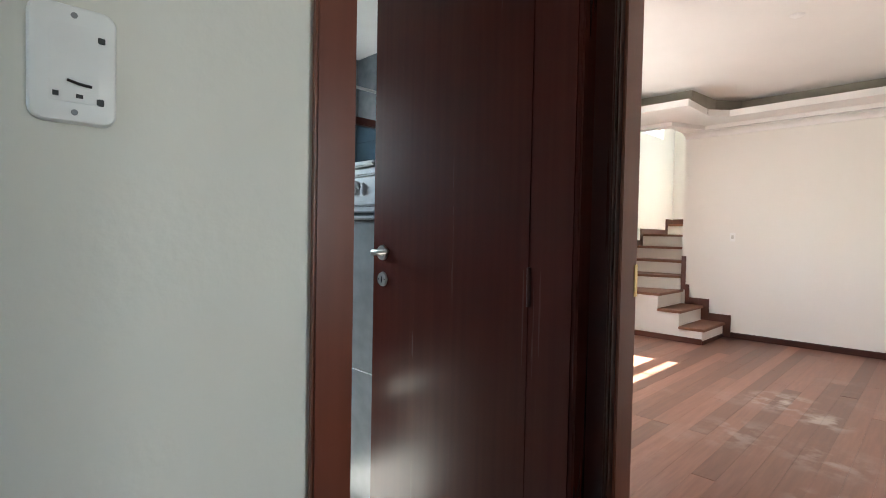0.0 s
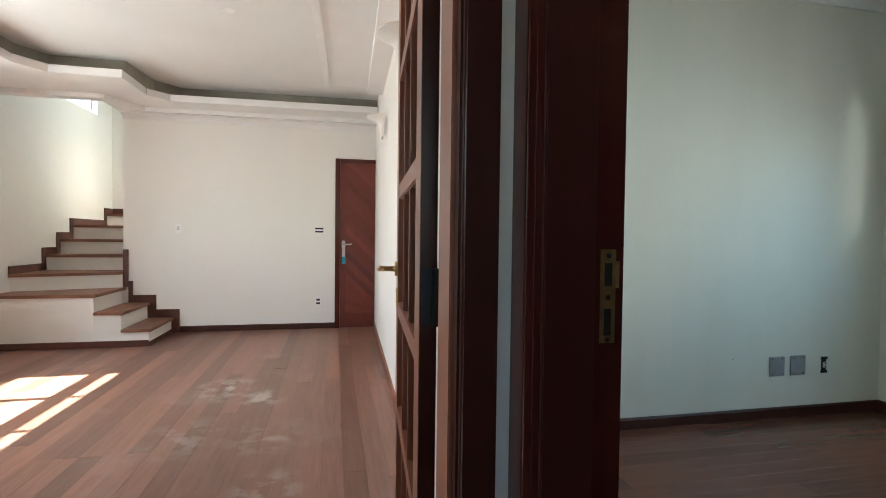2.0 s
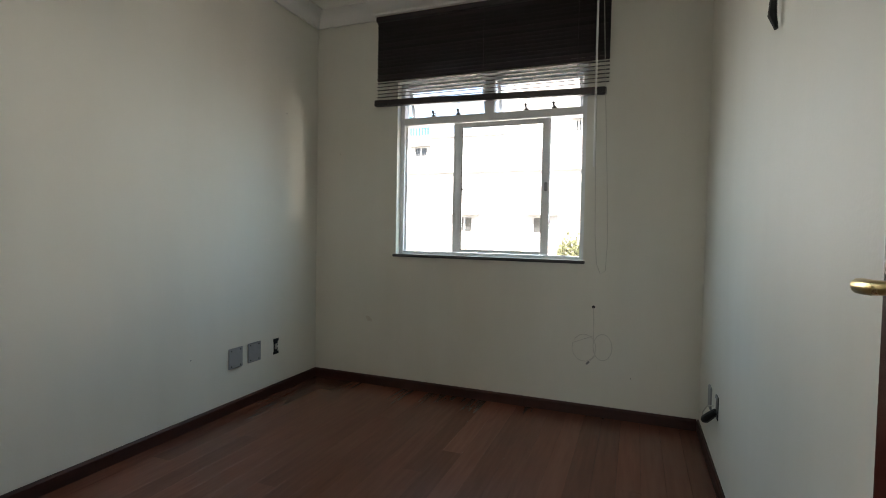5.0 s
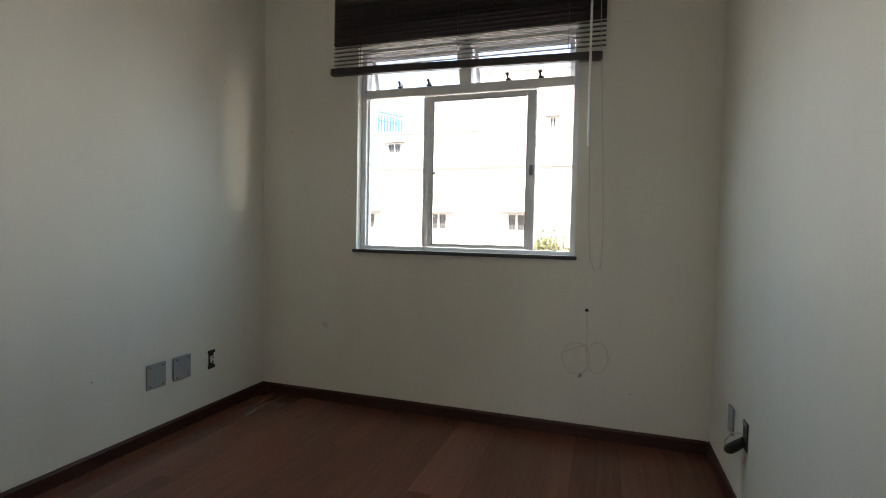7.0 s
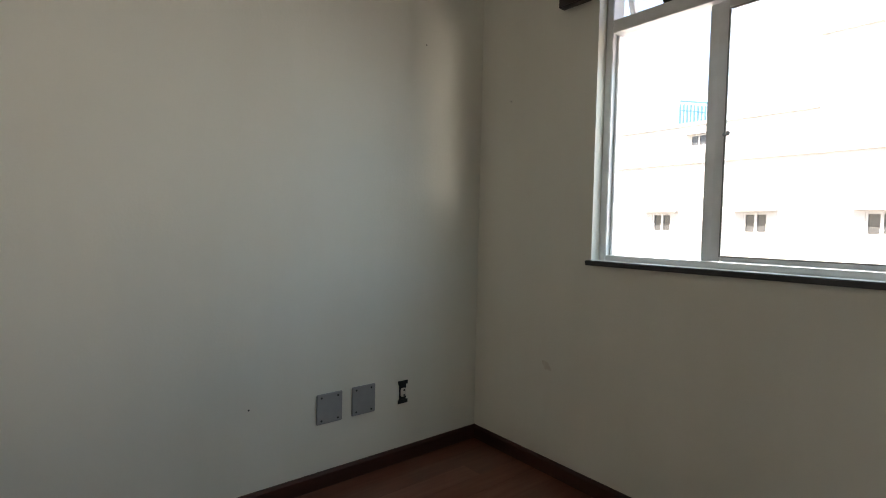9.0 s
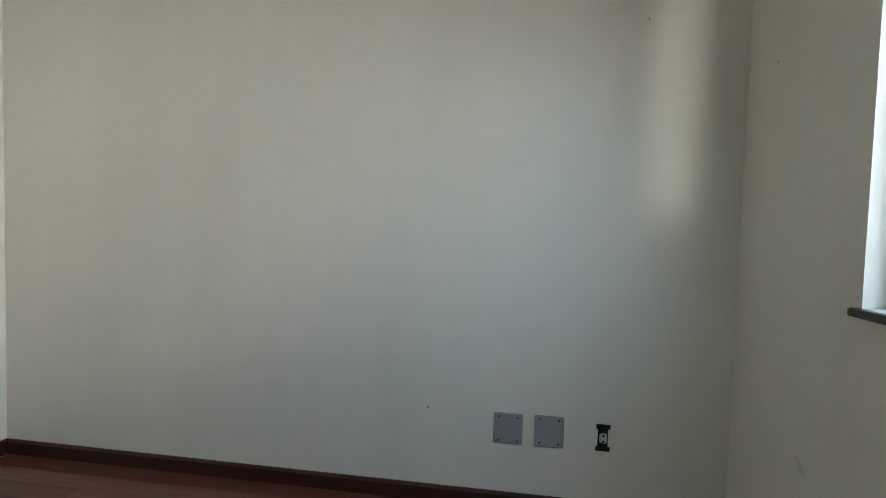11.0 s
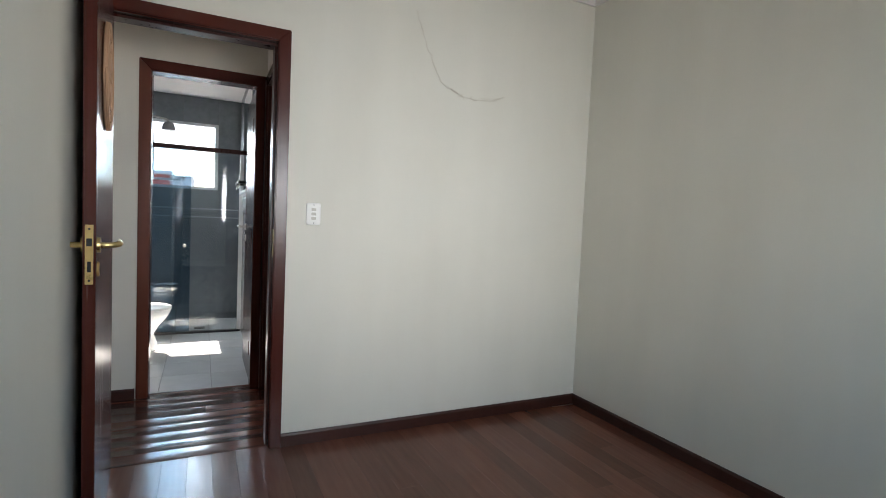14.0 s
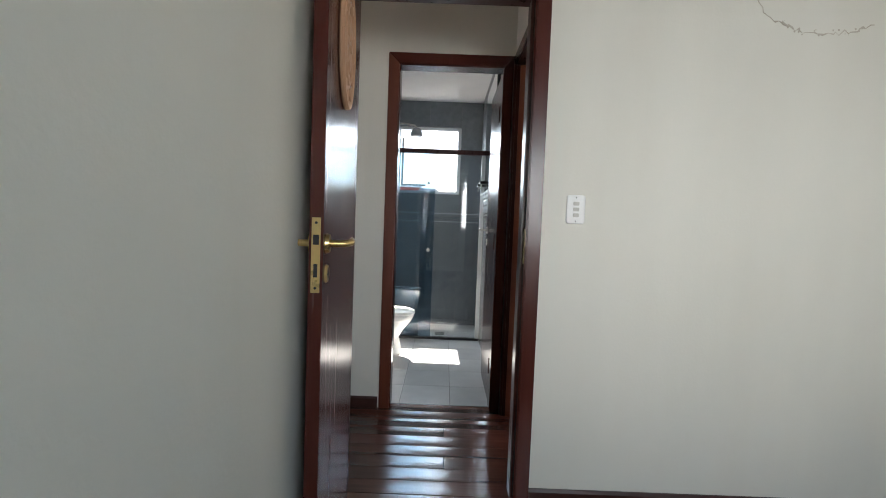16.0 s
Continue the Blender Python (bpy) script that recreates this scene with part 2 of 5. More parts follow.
M_PLASTIC_GREY = mat("grey_plastic_cover", (0.33, 0.33, 0.34), 0.45, spread=0.12, scale=25)
M_PLASTIC_WHITE = mat("white_plastic", (0.90, 0.89, 0.86), 0.35, spread=0.06, scale=25)
M_CERAMIC = mat("white_glazed_ceramic", (0.83, 0.83, 0.81), 0.12, spread=0.04, scale=6, coat=0.4)
M_FLOORTILE = mat("pale_grey_floor_tile", (0.55, 0.56, 0.56), 0.25, spread=0.14, scale=6, bump=0.03, per_object=0.05)
M_GROUT = mat("grey_grout", (0.28, 0.28, 0.27), 0.85, spread=0.2, scale=30)
M_TILE = mat("slate_grey_wall_tile", (0.15, 0.165, 0.18), 0.22, second=(0.25, 0.265, 0.28), scale=2.2, stretch=(7, 7, 0.9), bump=0.03, mottled=0.8, per_object=0.1)
M_BAND = mat("pewter_relief_tile", (0.50, 0.52, 0.54), 0.28, spread=0.35, scale=18, metal=0.3)
M_MEDAL = mat("carved_pale_wood", (0.42, 0.23, 0.13), 0.6, second=(0.55, 0.33, 0.19), scale=6, stretch=(3, 9, 3), bump=0.15, mottled=0.8)
M_SHADE = mat("alabaster_glass_shade", (0.84, 0.80, 0.75), 0.5, spread=0.12, scale=7, bump=0.03)
M_BLUE = mat("turquoise_plastic_tag", (0.02, 0.30, 0.42), 0.4, spread=0.2, scale=30)
M_CABLE = mat("old_cable_sheath", (0.66, 0.63, 0.57), 0.6, spread=0.2, scale=40)
M_SMUDGE = mat("brown_wall_smudge", (0.62, 0.555, 0.475), 0.8, second=(0.70, 0.66, 0.58), scale=30, mottled=0.6)
M_CRACK = mat("plaster_crack_soiling", (0.44, 0.39, 0.31), 0.9, second=(0.62, 0.57, 0.48), scale=25, mottled=0.5)
M_FACADE = mat("white_rendered_facade", (0.50, 0.495, 0.48), 0.8, spread=0.12, scale=0.5, bump=0.1, bump_scale=8)
M_FACADE_GAP = mat("facade_window_glass", (0.05, 0.055, 0.06), 0.15, spread=0.3, scale=0.6)
M_FRAMEGREY = mat("grey_facade_trim", (0.30, 0.30, 0.30), 0.6, spread=0.2, scale=2)
M_REDWALL = mat("red_painted_masonry", (0.30, 0.07, 0.055), 0.8, spread=0.25, scale=1.5, bump=0.1, bump_scale=8)
M_RAILBLUE = mat("blue_painted_railing", (0.015, 0.09, 0.16), 0.5, spread=0.2, scale=3)
M_GROUND = mat("street_concrete", (0.22, 0.21, 0.20), 0.85, spread=0.3, scale=0.4, bump=0.2, bump_scale=5)
M_LEAF = mat("leaf_green", (0.09, 0.10, 0.04), 0.6, spread=0.4, scale=2)
M_BARK = mat("bark", (0.13, 0.09, 0.06), 0.85, spread=0.4, scale=6, bump=0.3, bump_scale=20)
M_GLASS = glass("window_glass")
M_SHOWER = glass("shower_glass", (0.90, 0.92, 0.93))
M_SHOWER_BLUE = glass("tinted_blue_shower_glass", (0.60, 0.72, 0.80))
M_DOORGLASS = glass("door_pane_glass", (0.45, 0.42, 0.40), 0.10)
M_MIRROR = mat("silvered_mirror", (0.88, 0.90, 0.90), 0.015, 1.0)


# ---- helpers of this scene ----
def box(x0, x1, y0, y1, z0, z1, bevel=0.0, bm=None):
    bm = bm or bmesh.new()
    made = bmesh.ops.create_cube(bm, size=1.0)["verts"]
    bmesh.ops.scale(bm, vec=(x1 - x0, y1 - y0, z1 - z0), verts=made)
    bmesh.ops.translate(bm, vec=((x0 + x1) / 2, (y0 + y1) / 2, (z0 + z1) / 2), verts=made)
    if bevel:
        edges = list({e for v in made for e in v.link_edges})
        bmesh.ops.bevel(bm, geom=edges, offset=bevel, segments=2, affect="EDGES")
    return bm


def cyl(p, q, r, r2=None, seg=16, bm=None):
    bm = bm or bmesh.new()
    p, q = Vector(p), Vector(q)
    d = q - p
    made = bmesh.ops.create_cone(bm, cap_ends=True, segments=seg, radius1=r, radius2=r if r2 is None else r2, depth=d.length)["verts"]
    bmesh.ops.transform(bm, matrix=Matrix.Translation((p + q) / 2) @ d.to_track_quat("Z", "Y").to_matrix().to_4x4(), verts=made)
    return bm


def tube(points, r, seg=8, bm=None):
    """A round bar along points, as rings joined end to end."""
    bm = bm or bmesh.new()
    pts = [Vector(p) for p in points]
    rings = []
    for i, p in enumerate(pts):
        d = (pts[min(i + 1, len(pts) - 1)] - pts[max(i - 1, 0)]).normalized()
        u = d.orthogonal().normalized() if not rings else (last - d * last.dot(d)).normalized()
        last = u
        w = d.cross(u)
        rr = r[i] if isinstance(r, (list, tuple)) else r
        rings.append([bm.verts.new(p + rr * (math.cos(a) * u + math.sin(a) * w)) for a in [2 * math.pi * k / seg for k in range(seg)]])
    for a, b in zip(rings, rings[1:]):
        for k in range(seg):
            bm.faces.new((a[k], a[(k + 1) % seg], b[(k + 1) % seg], b[k]))
    bm.faces.new(rings[0][::-1])
    bm.faces.new(rings[-1])
    return bm


def loft(rings, bm=None, caps=True):
    bm = bm or bmesh.new()
    vs = [[bm.verts.new(p) for p in ring] for ring in rings]
    n = len(vs[0])
    for a, b in zip(vs, vs[1:]):
        for k in range(n):
            bm.faces.new((a[k], a[(k + 1) % n], b[(k + 1) % n], b[k]))
    if caps:
        bm.faces.new(vs[0][::-1])
        bm.faces.new(vs[-1])
    return bm


def prism(poly, z0, z1, bm=None):
    """An upright prism over a polygon of (x, y)."""
    bm = bm or bmesh.new()
    lo, hi = [bm.verts.new((x, y, z0)) for x, y in poly], [bm.verts.new((x, y, z1)) for x, y in poly]
    n = len(poly)
    bm.faces.new(lo[::-1])
    bm.faces.new(hi)
    for k in range(n):
        bm.faces.new((lo[k], lo[(k + 1) % n], hi[(k + 1) % n], hi[k]))
    return bm


def extrude(profile, axis, a0, a1, bm=None):
    """A moulding: profile of (u, z) drawn along x (u is y) or along y (u is x)."""
    bm = bm or bmesh.new()
    put = (lambda u, z, a: (a, u, z)) if axis == "x" else (lambda u, z, a: (u, a, z))
    return loft([[put(u, z, a0) for u, z in profile], [put(u, z, a1) for u, z in profile]], bm)


def mesh_of(name, bm, material, smooth=False):
    bmesh.ops.recalc_face_normals(bm, faces=bm.faces)
    me = bpy.data.meshes.new(name)
    bm.to_mesh(me)
    bm.free()
    me.materials.append(material)
    if smooth:
        me.polygons.foreach_set("use_smooth", [True] * len(me.polygons))
        me.set_sharp_from_angle(angle=radians(35))
    return me


def single(name, bm, material, label, category, kind="", group="", smooth=False, m=None):
    ob = new(name, mesh_of(name, bm, material, smooth))
    if m is not None:
        ob.matrix_basis = m
    return tagged(ob, label, category, group, kind)


def thing(name, label, category, group="", kind="", m=None):
    ob = new(name)
    ob.empty_display_size = 0.1
    ob.matrix_basis = m or Matrix()
    return tagged(ob, label, category, group, kind)


def part(name, bm, material, parent, label="", smooth=False, m=None):
    """One mesh under a thing or a part, in the thing's own space."""
    ob = new(name, mesh_of(name, bm, material, smooth))
    ob.parent = parent
    if m is not None:
        ob.matrix_basis = m
    return tagged(ob, label)


def walled(axis, p0, p1, a0, a1, z0, z1, holes=()):
    """A wall between p0 and p1 across `axis`, from a0 to a1 along the other, with openings (a, a, z, z) cut right through."""
    cut = lambda lo, hi, k: sorted({lo, hi, *[v for h in holes for v in h[k:k + 2] if lo < v < hi]})
    A, Z = cut(a0, a1, 0), cut(z0, z1, 2)
    solid = lambda i, j: 0 <= i < len(A) - 1 and 0 <= j < len(Z) - 1 and not any(
        h[0] <= (A[i] + A[i + 1]) / 2 <= h[1] and h[2] <= (Z[j] + Z[j + 1]) / 2 <= h[3] for h in holes)
    bm = bmesh.new()
    put = (lambda p, a, z: (p, a, z)) if axis == "x" else (lambda p, a, z: (a, p, z))
    face = lambda *c: bm.faces.new([bm.verts.new(put(*q)) for q in c])
    for i in range(len(A) - 1):
        for j in range(len(Z) - 1):
            if not solid(i, j):
                continue
            a, b, c, d = A[i], A[i + 1], Z[j], Z[j + 1]
            face((p0, a, c), (p0, a, d), (p0, b, d), (p0, b, c))
            face((p1, a, c), (p1, b, c), (p1, b, d), (p1, a, d))
            if not solid(i - 1, j):
                face((p0, a, c), (p1, a, c), (p1, a, d), (p0, a, d))
            if not solid(i + 1, j):
                face((p0, b, c), (p0, b, d), (p1, b, d), (p1, b, c))
            if not solid(i, j - 1):
                face((p0, a, c), (p0, b, c), (p1, b, c), (p1, a, c))
            if not solid(i, j + 1):
                face((p0, a, d), (p1, a, d), (p1, b, d), (p0, b, d))
    bmesh.ops.remove_doubles(bm, verts=bm.verts, dist=1e-5)
    return bm


# ---- the plan ----
BX, BS = 3.287, -2.745            # bedroom: east wall and south wall; its north wall is y = 0, its west wall x = 0
HALL_E, HALL_W = -0.135, -1.010   # hall faces of the bedroom wall and of the bathroom wall
ARCH_S, ARCH_N = -1.978, -1.862   # wall with the opening to the living room
LIV_W, LIV_N = -3.72, 3.674
DOOR_Y0, DOOR_Y1, DOOR_H = -2.767, -2.037, 2.105
BATH_Y0, BATH_Y1 = -2.669, -2.050
BATH_IN, BATH_W, BATH_N, BATH_S = -1.130, -3.584, -1.990, -3.15
CEIL = 2.83
WIN = (-2.046, -0.700, 1.000, 2.260)


def wall(name, bm, material, label):
    return single(name, bm, material, label, "wall", "structure")


wall("wall_bedroom_north", walled("y", 0.0, 0.12, -0.02, BX + 0.2, 0, 3.0), M_WALL, "off-white painted bedroom wall with faint soiling")
wall("wall_bedroom_east", walled("x", BX, BX + 0.17, BS - 0.15, 0.0, 0, 3.0, [WIN]), M_WALL, "off-white painted bedroom wall below and beside the window")
wall("wall_bedroom_south", walled("y", BS - 0.15, BS, 0.0, BX, 0, 3.0), M_WALL, "off-white painted bedroom wall behind the open door")
wall("wall_bedroom_west", walled("x", HALL_E, 0.0, -4.6, ARCH_S, 0, 3.0, [(DOOR_Y0 - 0.02, DOOR_Y1 + 0.02, -1, DOOR_H + 0.02)]), M_WALL, "off-white painted wall with a cracked patch beside the door")
wall("wall_bedroom_west_upper", walled("x", -0.070, 0.0, ARCH_S, 0.0, 0, 3.0), M_WALL, "off-white painted wall with a cracked damp patch")
wall("wall_hall_north", walled("y", ARCH_S, ARCH_N, LIV_W, -0.072, 0, 3.0, [(-0.96, -0.215, -1, DOOR_H + 0.02)]), M_LIVING, "cream painted wall around the living room opening")
wall("wall_bath_east", walled("x", BATH_IN, HALL_W, -4.6, ARCH_S, 0, 3.0, [(BATH_Y0 - 0.02, BATH_Y1 + 0.02, -1, DOOR_H + 0.02)]), M_WALL, "off-white painted hall wall around the bathroom door")
# added, unseen opening that lets sky light into the hall
HALL_LIGHT_HOLE = (-0.86, -0.28, 1.15, 2.1)
wall("wall_hall_south", walled("y", -4.6, -4.5, HALL_W, HALL_E, 0, 3.0, [HALL_LIGHT_HOLE]), M_WALL, "plain off-white wall closing the hall")
LWIN = (-0.065, 1.855, 1.114, 2.295)
SWIN = (4.45, 5.28, 2.83, 3.40)
wall("wall_living_west", walled("x", LIV_W - 0.17, LIV_W, ARCH_N, 5.75, 0, 5.2, [LWIN, SWIN]), M_LIVING, "cream painted living room wall beside the stairs")
wall("wall_living_north", walled("y", LIV_N, LIV_N + 0.12, -2.80, 0.25, 0, 3.0), M_LIVING, "cream painted living room end wall")
wall("wall_stairwell_north", walled("y", 5.75, 5.87, LIV_W - 0.17, -2.68, 0, 5.2), M_LIVING, "cream painted stairwell end wall")
wall("wall_stairwell_east", walled("x", -2.80, -2.68, LIV_N + 0.12, 5.75, 0, 5.2), M_LIVING, "cream painted stairwell side wall")
wall("wall_living_east", prism([(-0.072, ARCH_S), (0.085, LIV_N), (0.20, LIV_N), (0.05, 0.12), (-0.0205, 0.12), (-0.0705, ARCH_S)], 0, 3.0), M_LIVING, "cream painted living room side wall")
single("stairwell_ceiling", box(LIV_W - 0.17, -2.68, 3.18, 5.87, 5.2, 5.3), M_CEIL, "plain white stairwell ceiling", "ceiling", "structure")
wall("wall_stairwell_upper", walled("y", 3.06, 3.18, LIV_W, -2.80, 3.0, 5.2), M_LIVING, "plain cream upper stairwell wall")
wall("wall_stairwell_upper_side", walled("x", -2.80, -2.68, 3.06, LIV_N + 0.12, 3.0, 5.2), M_LIVING, "plain cream upper stairwell wall")
single("ceiling_bedroom", box(0, BX, BS, 0, CEIL, CEIL + 0.1), M_CEIL, "plain off-white bedroom ceiling", "ceiling", "structure")
single("ceiling_hall", box(HALL_W, HALL_E, -4.5, ARCH_S, 2.62, 2.75), M_CEIL, "plain off-white hall ceiling", "ceiling", "structure")
LIVC = 2.80
single("ceiling_living", prism([(LIV_W, ARCH_N), (-0.07, ARCH_N), (0.085, LIV_N), (-2.80, LIV_N), (-2.80, 3.06), (LIV_W, 3.06)], LIVC, LIVC + 0.12), M_CEIL, "smooth cream living room ceiling with patched lamp point", "ceiling", "structure")

# ground under the rooms; boards and tiles are laid on it at the end of the file
single("floor_bedroom", box(HALL_E, BX, BS, 0, -0.12, -0.012), M_GAP, "dark subfloor under the bedroom boards", "floor", "structure")
single("floor_hall", box(BATH_IN + 0.04, HALL_E, -4.5, ARCH_N, -0.12, -0.012), M_GAP, "dark subfloor under the hall boards", "floor", "structure")
single("floor_living", box(LIV_W, -0.03, ARCH_N, 5.75, -0.12, -0.012), M_GAP, "dark subfloor under the living room boards", "floor", "structure")
single("floor_bathroom", box(BATH_W, BATH_IN + 0.04, BATH_S, BATH_N, -0.12, -0.008), M_GROUT, "grey grout bed of the bathroom floor", "floor", "structure")

# ---- baseboards and cornices ----
def baseboard(axis, wall_at, side, a0, a1, label="dark varnished wooden baseboard", height=0.07):
    t = 0.013 * side
    prof = [(wall_at, 0.0), (wall_at + t, 0.0), (wall_at + t, height - 0.012), (wall_at + t * 0.55, height), (wall_at, height)]
    return single("baseboard", extrude(prof, axis, a0, a1), M_BASE, label, "baseboard", "structure")


baseboard("x", -0.001, -1, 0.0, BX)
baseboard("y", BX + 0.001, -1, BS + 0.013, -0.013)
baseboard("x", BS - 0.001, 1, 0.03, BX)
baseboard("y", 0.001 - 0.001, 1, DOOR_Y1 + 0.062, -0.013)
baseboard("y", HALL_W - 0.001, 1, -4.5, BATH_Y0 - 0.078)
baseboard("y", HALL_E + 0.001, -1, -4.5, DOOR_Y0 - 0.08)
baseboard("x", LIV_N + 0.001, -1, -2.2045, -0.415)
baseboard("y", LIV_W - 0.001, 1, ARCH_N, 2.90)
baseboard("x", ARCH_N - 0.001, 1, LIV_W, -1.03)
single("baseboard", prism([(-0.085, ARCH_N + 0.02), (-0.072, ARCH_N + 0.02), (0.085, LIV_N), (0.072, LIV_N)], 0, 0.07), M_WOOD_PALE, "pale brown wooden baseboard", "baseboard", "structure")


def cove(axis, wall_at, side, a0, a1, z0, z1, out):
    """Curved plaster cornice between wall and ceiling."""
    prof = [(wall_at, z0), (wall_at + side * out * 0.14, z0), (wall_at + side * out * 0.16, z0 + (z1 - z0) * 0.12)]
    for k in range(1, 6):
        a = k / 6 * math.pi / 2
        prof.append((wall_at + side * out * (0.16 + 0.72 * (1 - math.cos(a))), z0 + (z1 - z0) * (0.12 + 0.70 * math.sin(a))))
    prof += [(wall_at + side * out * 0.9, z0 + (z1 - z0) * 0.84), (wall_at + side * out, z0 + (z1 - z0) * 0.86), (wall_at + side * out, z1), (wall_at, z1)]
    return single("cornice", extrude(prof, axis, a0, a1), M_PLASTER, "white gypsum cornice along the ceiling", "cornice", "structure", smooth=True)


cove("x", 0.0, -1, 0.0, BX, 2.725, CEIL, 0.11)
cove("y", BX, -1, -0.545, -0.0, 2.725, CEIL, 0.11)
cove("y", 0.0, 1, BS, 0.0, 2.725, CEIL, 0.11)
cove("x", BS, 1, 0.0, BX, 2.725, CEIL, 0.11)
pelmet_prof = [(3.215, 2.722), (3.19, 2.722), (3.185, 2.735), (3.15, 2.745), (3.10, 2.765), (3.05, 2.795), (3.01, 2.808), (3.0, 2.812), (2.955, 2.816), (2.955, CEIL), (3.215, CEIL)]
single("blind_pelmet", extrude(pelmet_prof, "y", BS, -0.545), M_PLASTER, "white moulded gypsum pelmet above the blind", "pelmet", "structure")

# living room ceiling: stepped gypsum border with an open grey trough behind its lip
rim = [(0.068, 3.14), (-2.16, 3.19), (-2.33, 3.0), (-2.335, 2.41), (-2.925, 2.40), (-3.08, 2.17), (-3.08, ARCH_N)]
back = [(LIV_W, ARCH_N), (LIV_W, 3.16), (-2.80, 3.16), (-2.80, LIV_N), (0.083, LIV_N)]
single("ceiling_border", prism(rim + back, 2.590, 2.604), M_PLASTER, "stepped white gypsum ceiling border", "ceiling border", "structure")
lip = []
for (x0, y0), (x1, y1) in zip(rim, rim[1:]):
    d = Vector((x1 - x0, y1 - y0)).normalized()
    n2 = Vector((d.y, -d.x)) * 0.03
    lip.append(prism([(x0, y0), (x1, y1), (x1 + n2.x, y1 + n2.y), (x0 + n2.x, y0 + n2.y)], 2.6045, 2.662))
lipbm = lip[0]
for other in lip[1:]:
    tmp = bpy.data.meshes.new("join")
    other.to_mesh(tmp)
    other.free()
    lipbm.from_mesh(tmp)
    bpy.data.meshes.remove(tmp)
single("ceiling_border_lip", lipbm, M_PLASTER, "upturned white gypsum lip of the ceiling border", "ceiling border", "structure")
# the fill's grey stands in for the shade inside the trough
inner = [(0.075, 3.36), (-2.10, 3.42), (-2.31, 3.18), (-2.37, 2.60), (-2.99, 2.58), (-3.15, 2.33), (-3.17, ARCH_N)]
single("ceiling_trough", prism(inner + [(LIV_W, ARCH_N), (LIV_W, 3.055), (-2.795, 3.055), (-2.795, LIV_N - 0.002), (0.08, LIV_N - 0.002)], 2.6065, LIVC - 0.001), M_TROUGH_SHADE, "trough above the ceiling border, its shade painted in grey", "ceiling trough", "structure")
step = [(0.08, 3.47), (-2.52, 3.52), (-2.74, 3.04), (LIV_W, 3.03), (LIV_W, 3.17), (-2.80, 3.17), (-2.80, LIV_N), (0.083, LIV_N)]
single("ceiling_border_step", prism(step, 2.540, 2.588), M_PLASTER, "lower step of the white gypsum ceiling border", "ceiling border", "structure")
cove("x", LIV_N, -1, -2.80, 0.083, 2.475, 2.538, 0.12)
single("ceiling_side_panel", prism([(-0.636, ARCH_N), (-0.068, ARCH_N), (0.055, 2.43), (-0.510, 2.43)], 2.665, LIVC), M_PLASTER, "dropped white gypsum ceiling panel along the side wall", "ceiling border", "structure")
single("ceiling_side_lip", prism([(-0.650, ARCH_N), (-0.600, ARCH_N), (-0.474, 2.45), (-0.524, 2.45)], 2.645, 2.70), M_PLASTER, "white gypsum edge bead of the dropped ceiling panel", "ceiling border", "structure")
single("ceiling_side_step", prism([(-0.225, ARCH_N), (-0.068, ARCH_N), (0.053, 2.40), (-0.105, 2.40)], 2.60, 2.664), M_PLASTER, "narrow white gypsum step along the side wall", "ceiling border", "structure")
single("ceiling_lamp_point", cyl((-1.19, 1.21, LIVC - 0.012), (-1.19, 1.21, LIVC), 0.03, 0.05, 20), M_PLASTIC_WHITE, "small white cover of a removed ceiling lamp", "lamp cover", "", smooth=True)


# ---- door frames ----
def mitred(axis, pa, pb, poly):
    """A flat casing board over a polygon of (along, z), from pa to pb across the wall, with eased edges."""
    bm = bmesh.new()
    put = (lambda p, a, z: (p, a, z)) if axis == "x" else (lambda p, a, z: (a, p, z))
    loft([[put(p, a, z) for a, z in poly] for p in (pa, pb)], bm)
    bmesh.ops.recalc_face_normals(bm, faces=bm.faces)
    bmesh.ops.bevel(bm, geom=list(bm.edges), offset=0.0035, segments=3, affect="EDGES")
    return bm


def door_frame(name, axis, p0, p1, a0, a1, height, material, label, casing_lo=True, casing_hi=True, width=0.062, skip=()):
    """Lining and casings of an opening. p0, p1: the wall's two faces across `axis`; a0, a1: the clear opening."""
    f = thing(name, label, "door frame", kind="structure")

    def b(pa, pb, aa, ab, za, zb, bev=0.004):
        return box(pa, pb, aa, ab, za, zb, bev) if axis == "x" else box(aa, ab, pa, pb, za, zb, bev)
    part("jamb", b(p0 - 0.004, p1 + 0.004, a0 - 0.02, a0, 0, height), material, f)
    part("jamb", b(p0 - 0.004, p1 + 0.004, a1, a1 + 0.02, 0, height), material, f)
    part("head", b(p0 - 0.004, p1 + 0.004, a0 - 0.02, a1 + 0.02, height, height + 0.02), material, f)
    for on, pa, pb, tag in ((casing_lo, p0 - 0.014, p0 - 0.0005, "lo"), (casing_hi, p1 + 0.0005, p1 + 0.014, "hi")):
        if not on:
            continue
        # casings mitred at the corners, with a rounded inner and outer edge
        o, n_, zt = width, 0.004, height
        if (tag, 0) not in skip:
            part("casing", mitred(axis, pa, pb, [(a0 - o, 0), (a0 - n_, 0), (a0 - n_, zt + n_), (a0 - o, zt + o)]), material, f)
        if (tag, 1) not in skip:
            part("casing", mitred(axis, pa, pb, [(a1 + n_, 0), (a1 + o, 0), (a1 + o, zt + o), (a1 + n_, zt + n_)]), material, f)
        part("casing", mitred(axis, pa, pb, [(a0 - n_, zt + n_ + 0.0004), (a1 + n_, zt + n_ + 0.0004), (a1 + o, zt + o + 0.0004), (a0 - o, zt + o + 0.0004)]), M_WOOD_H, f)
    return f


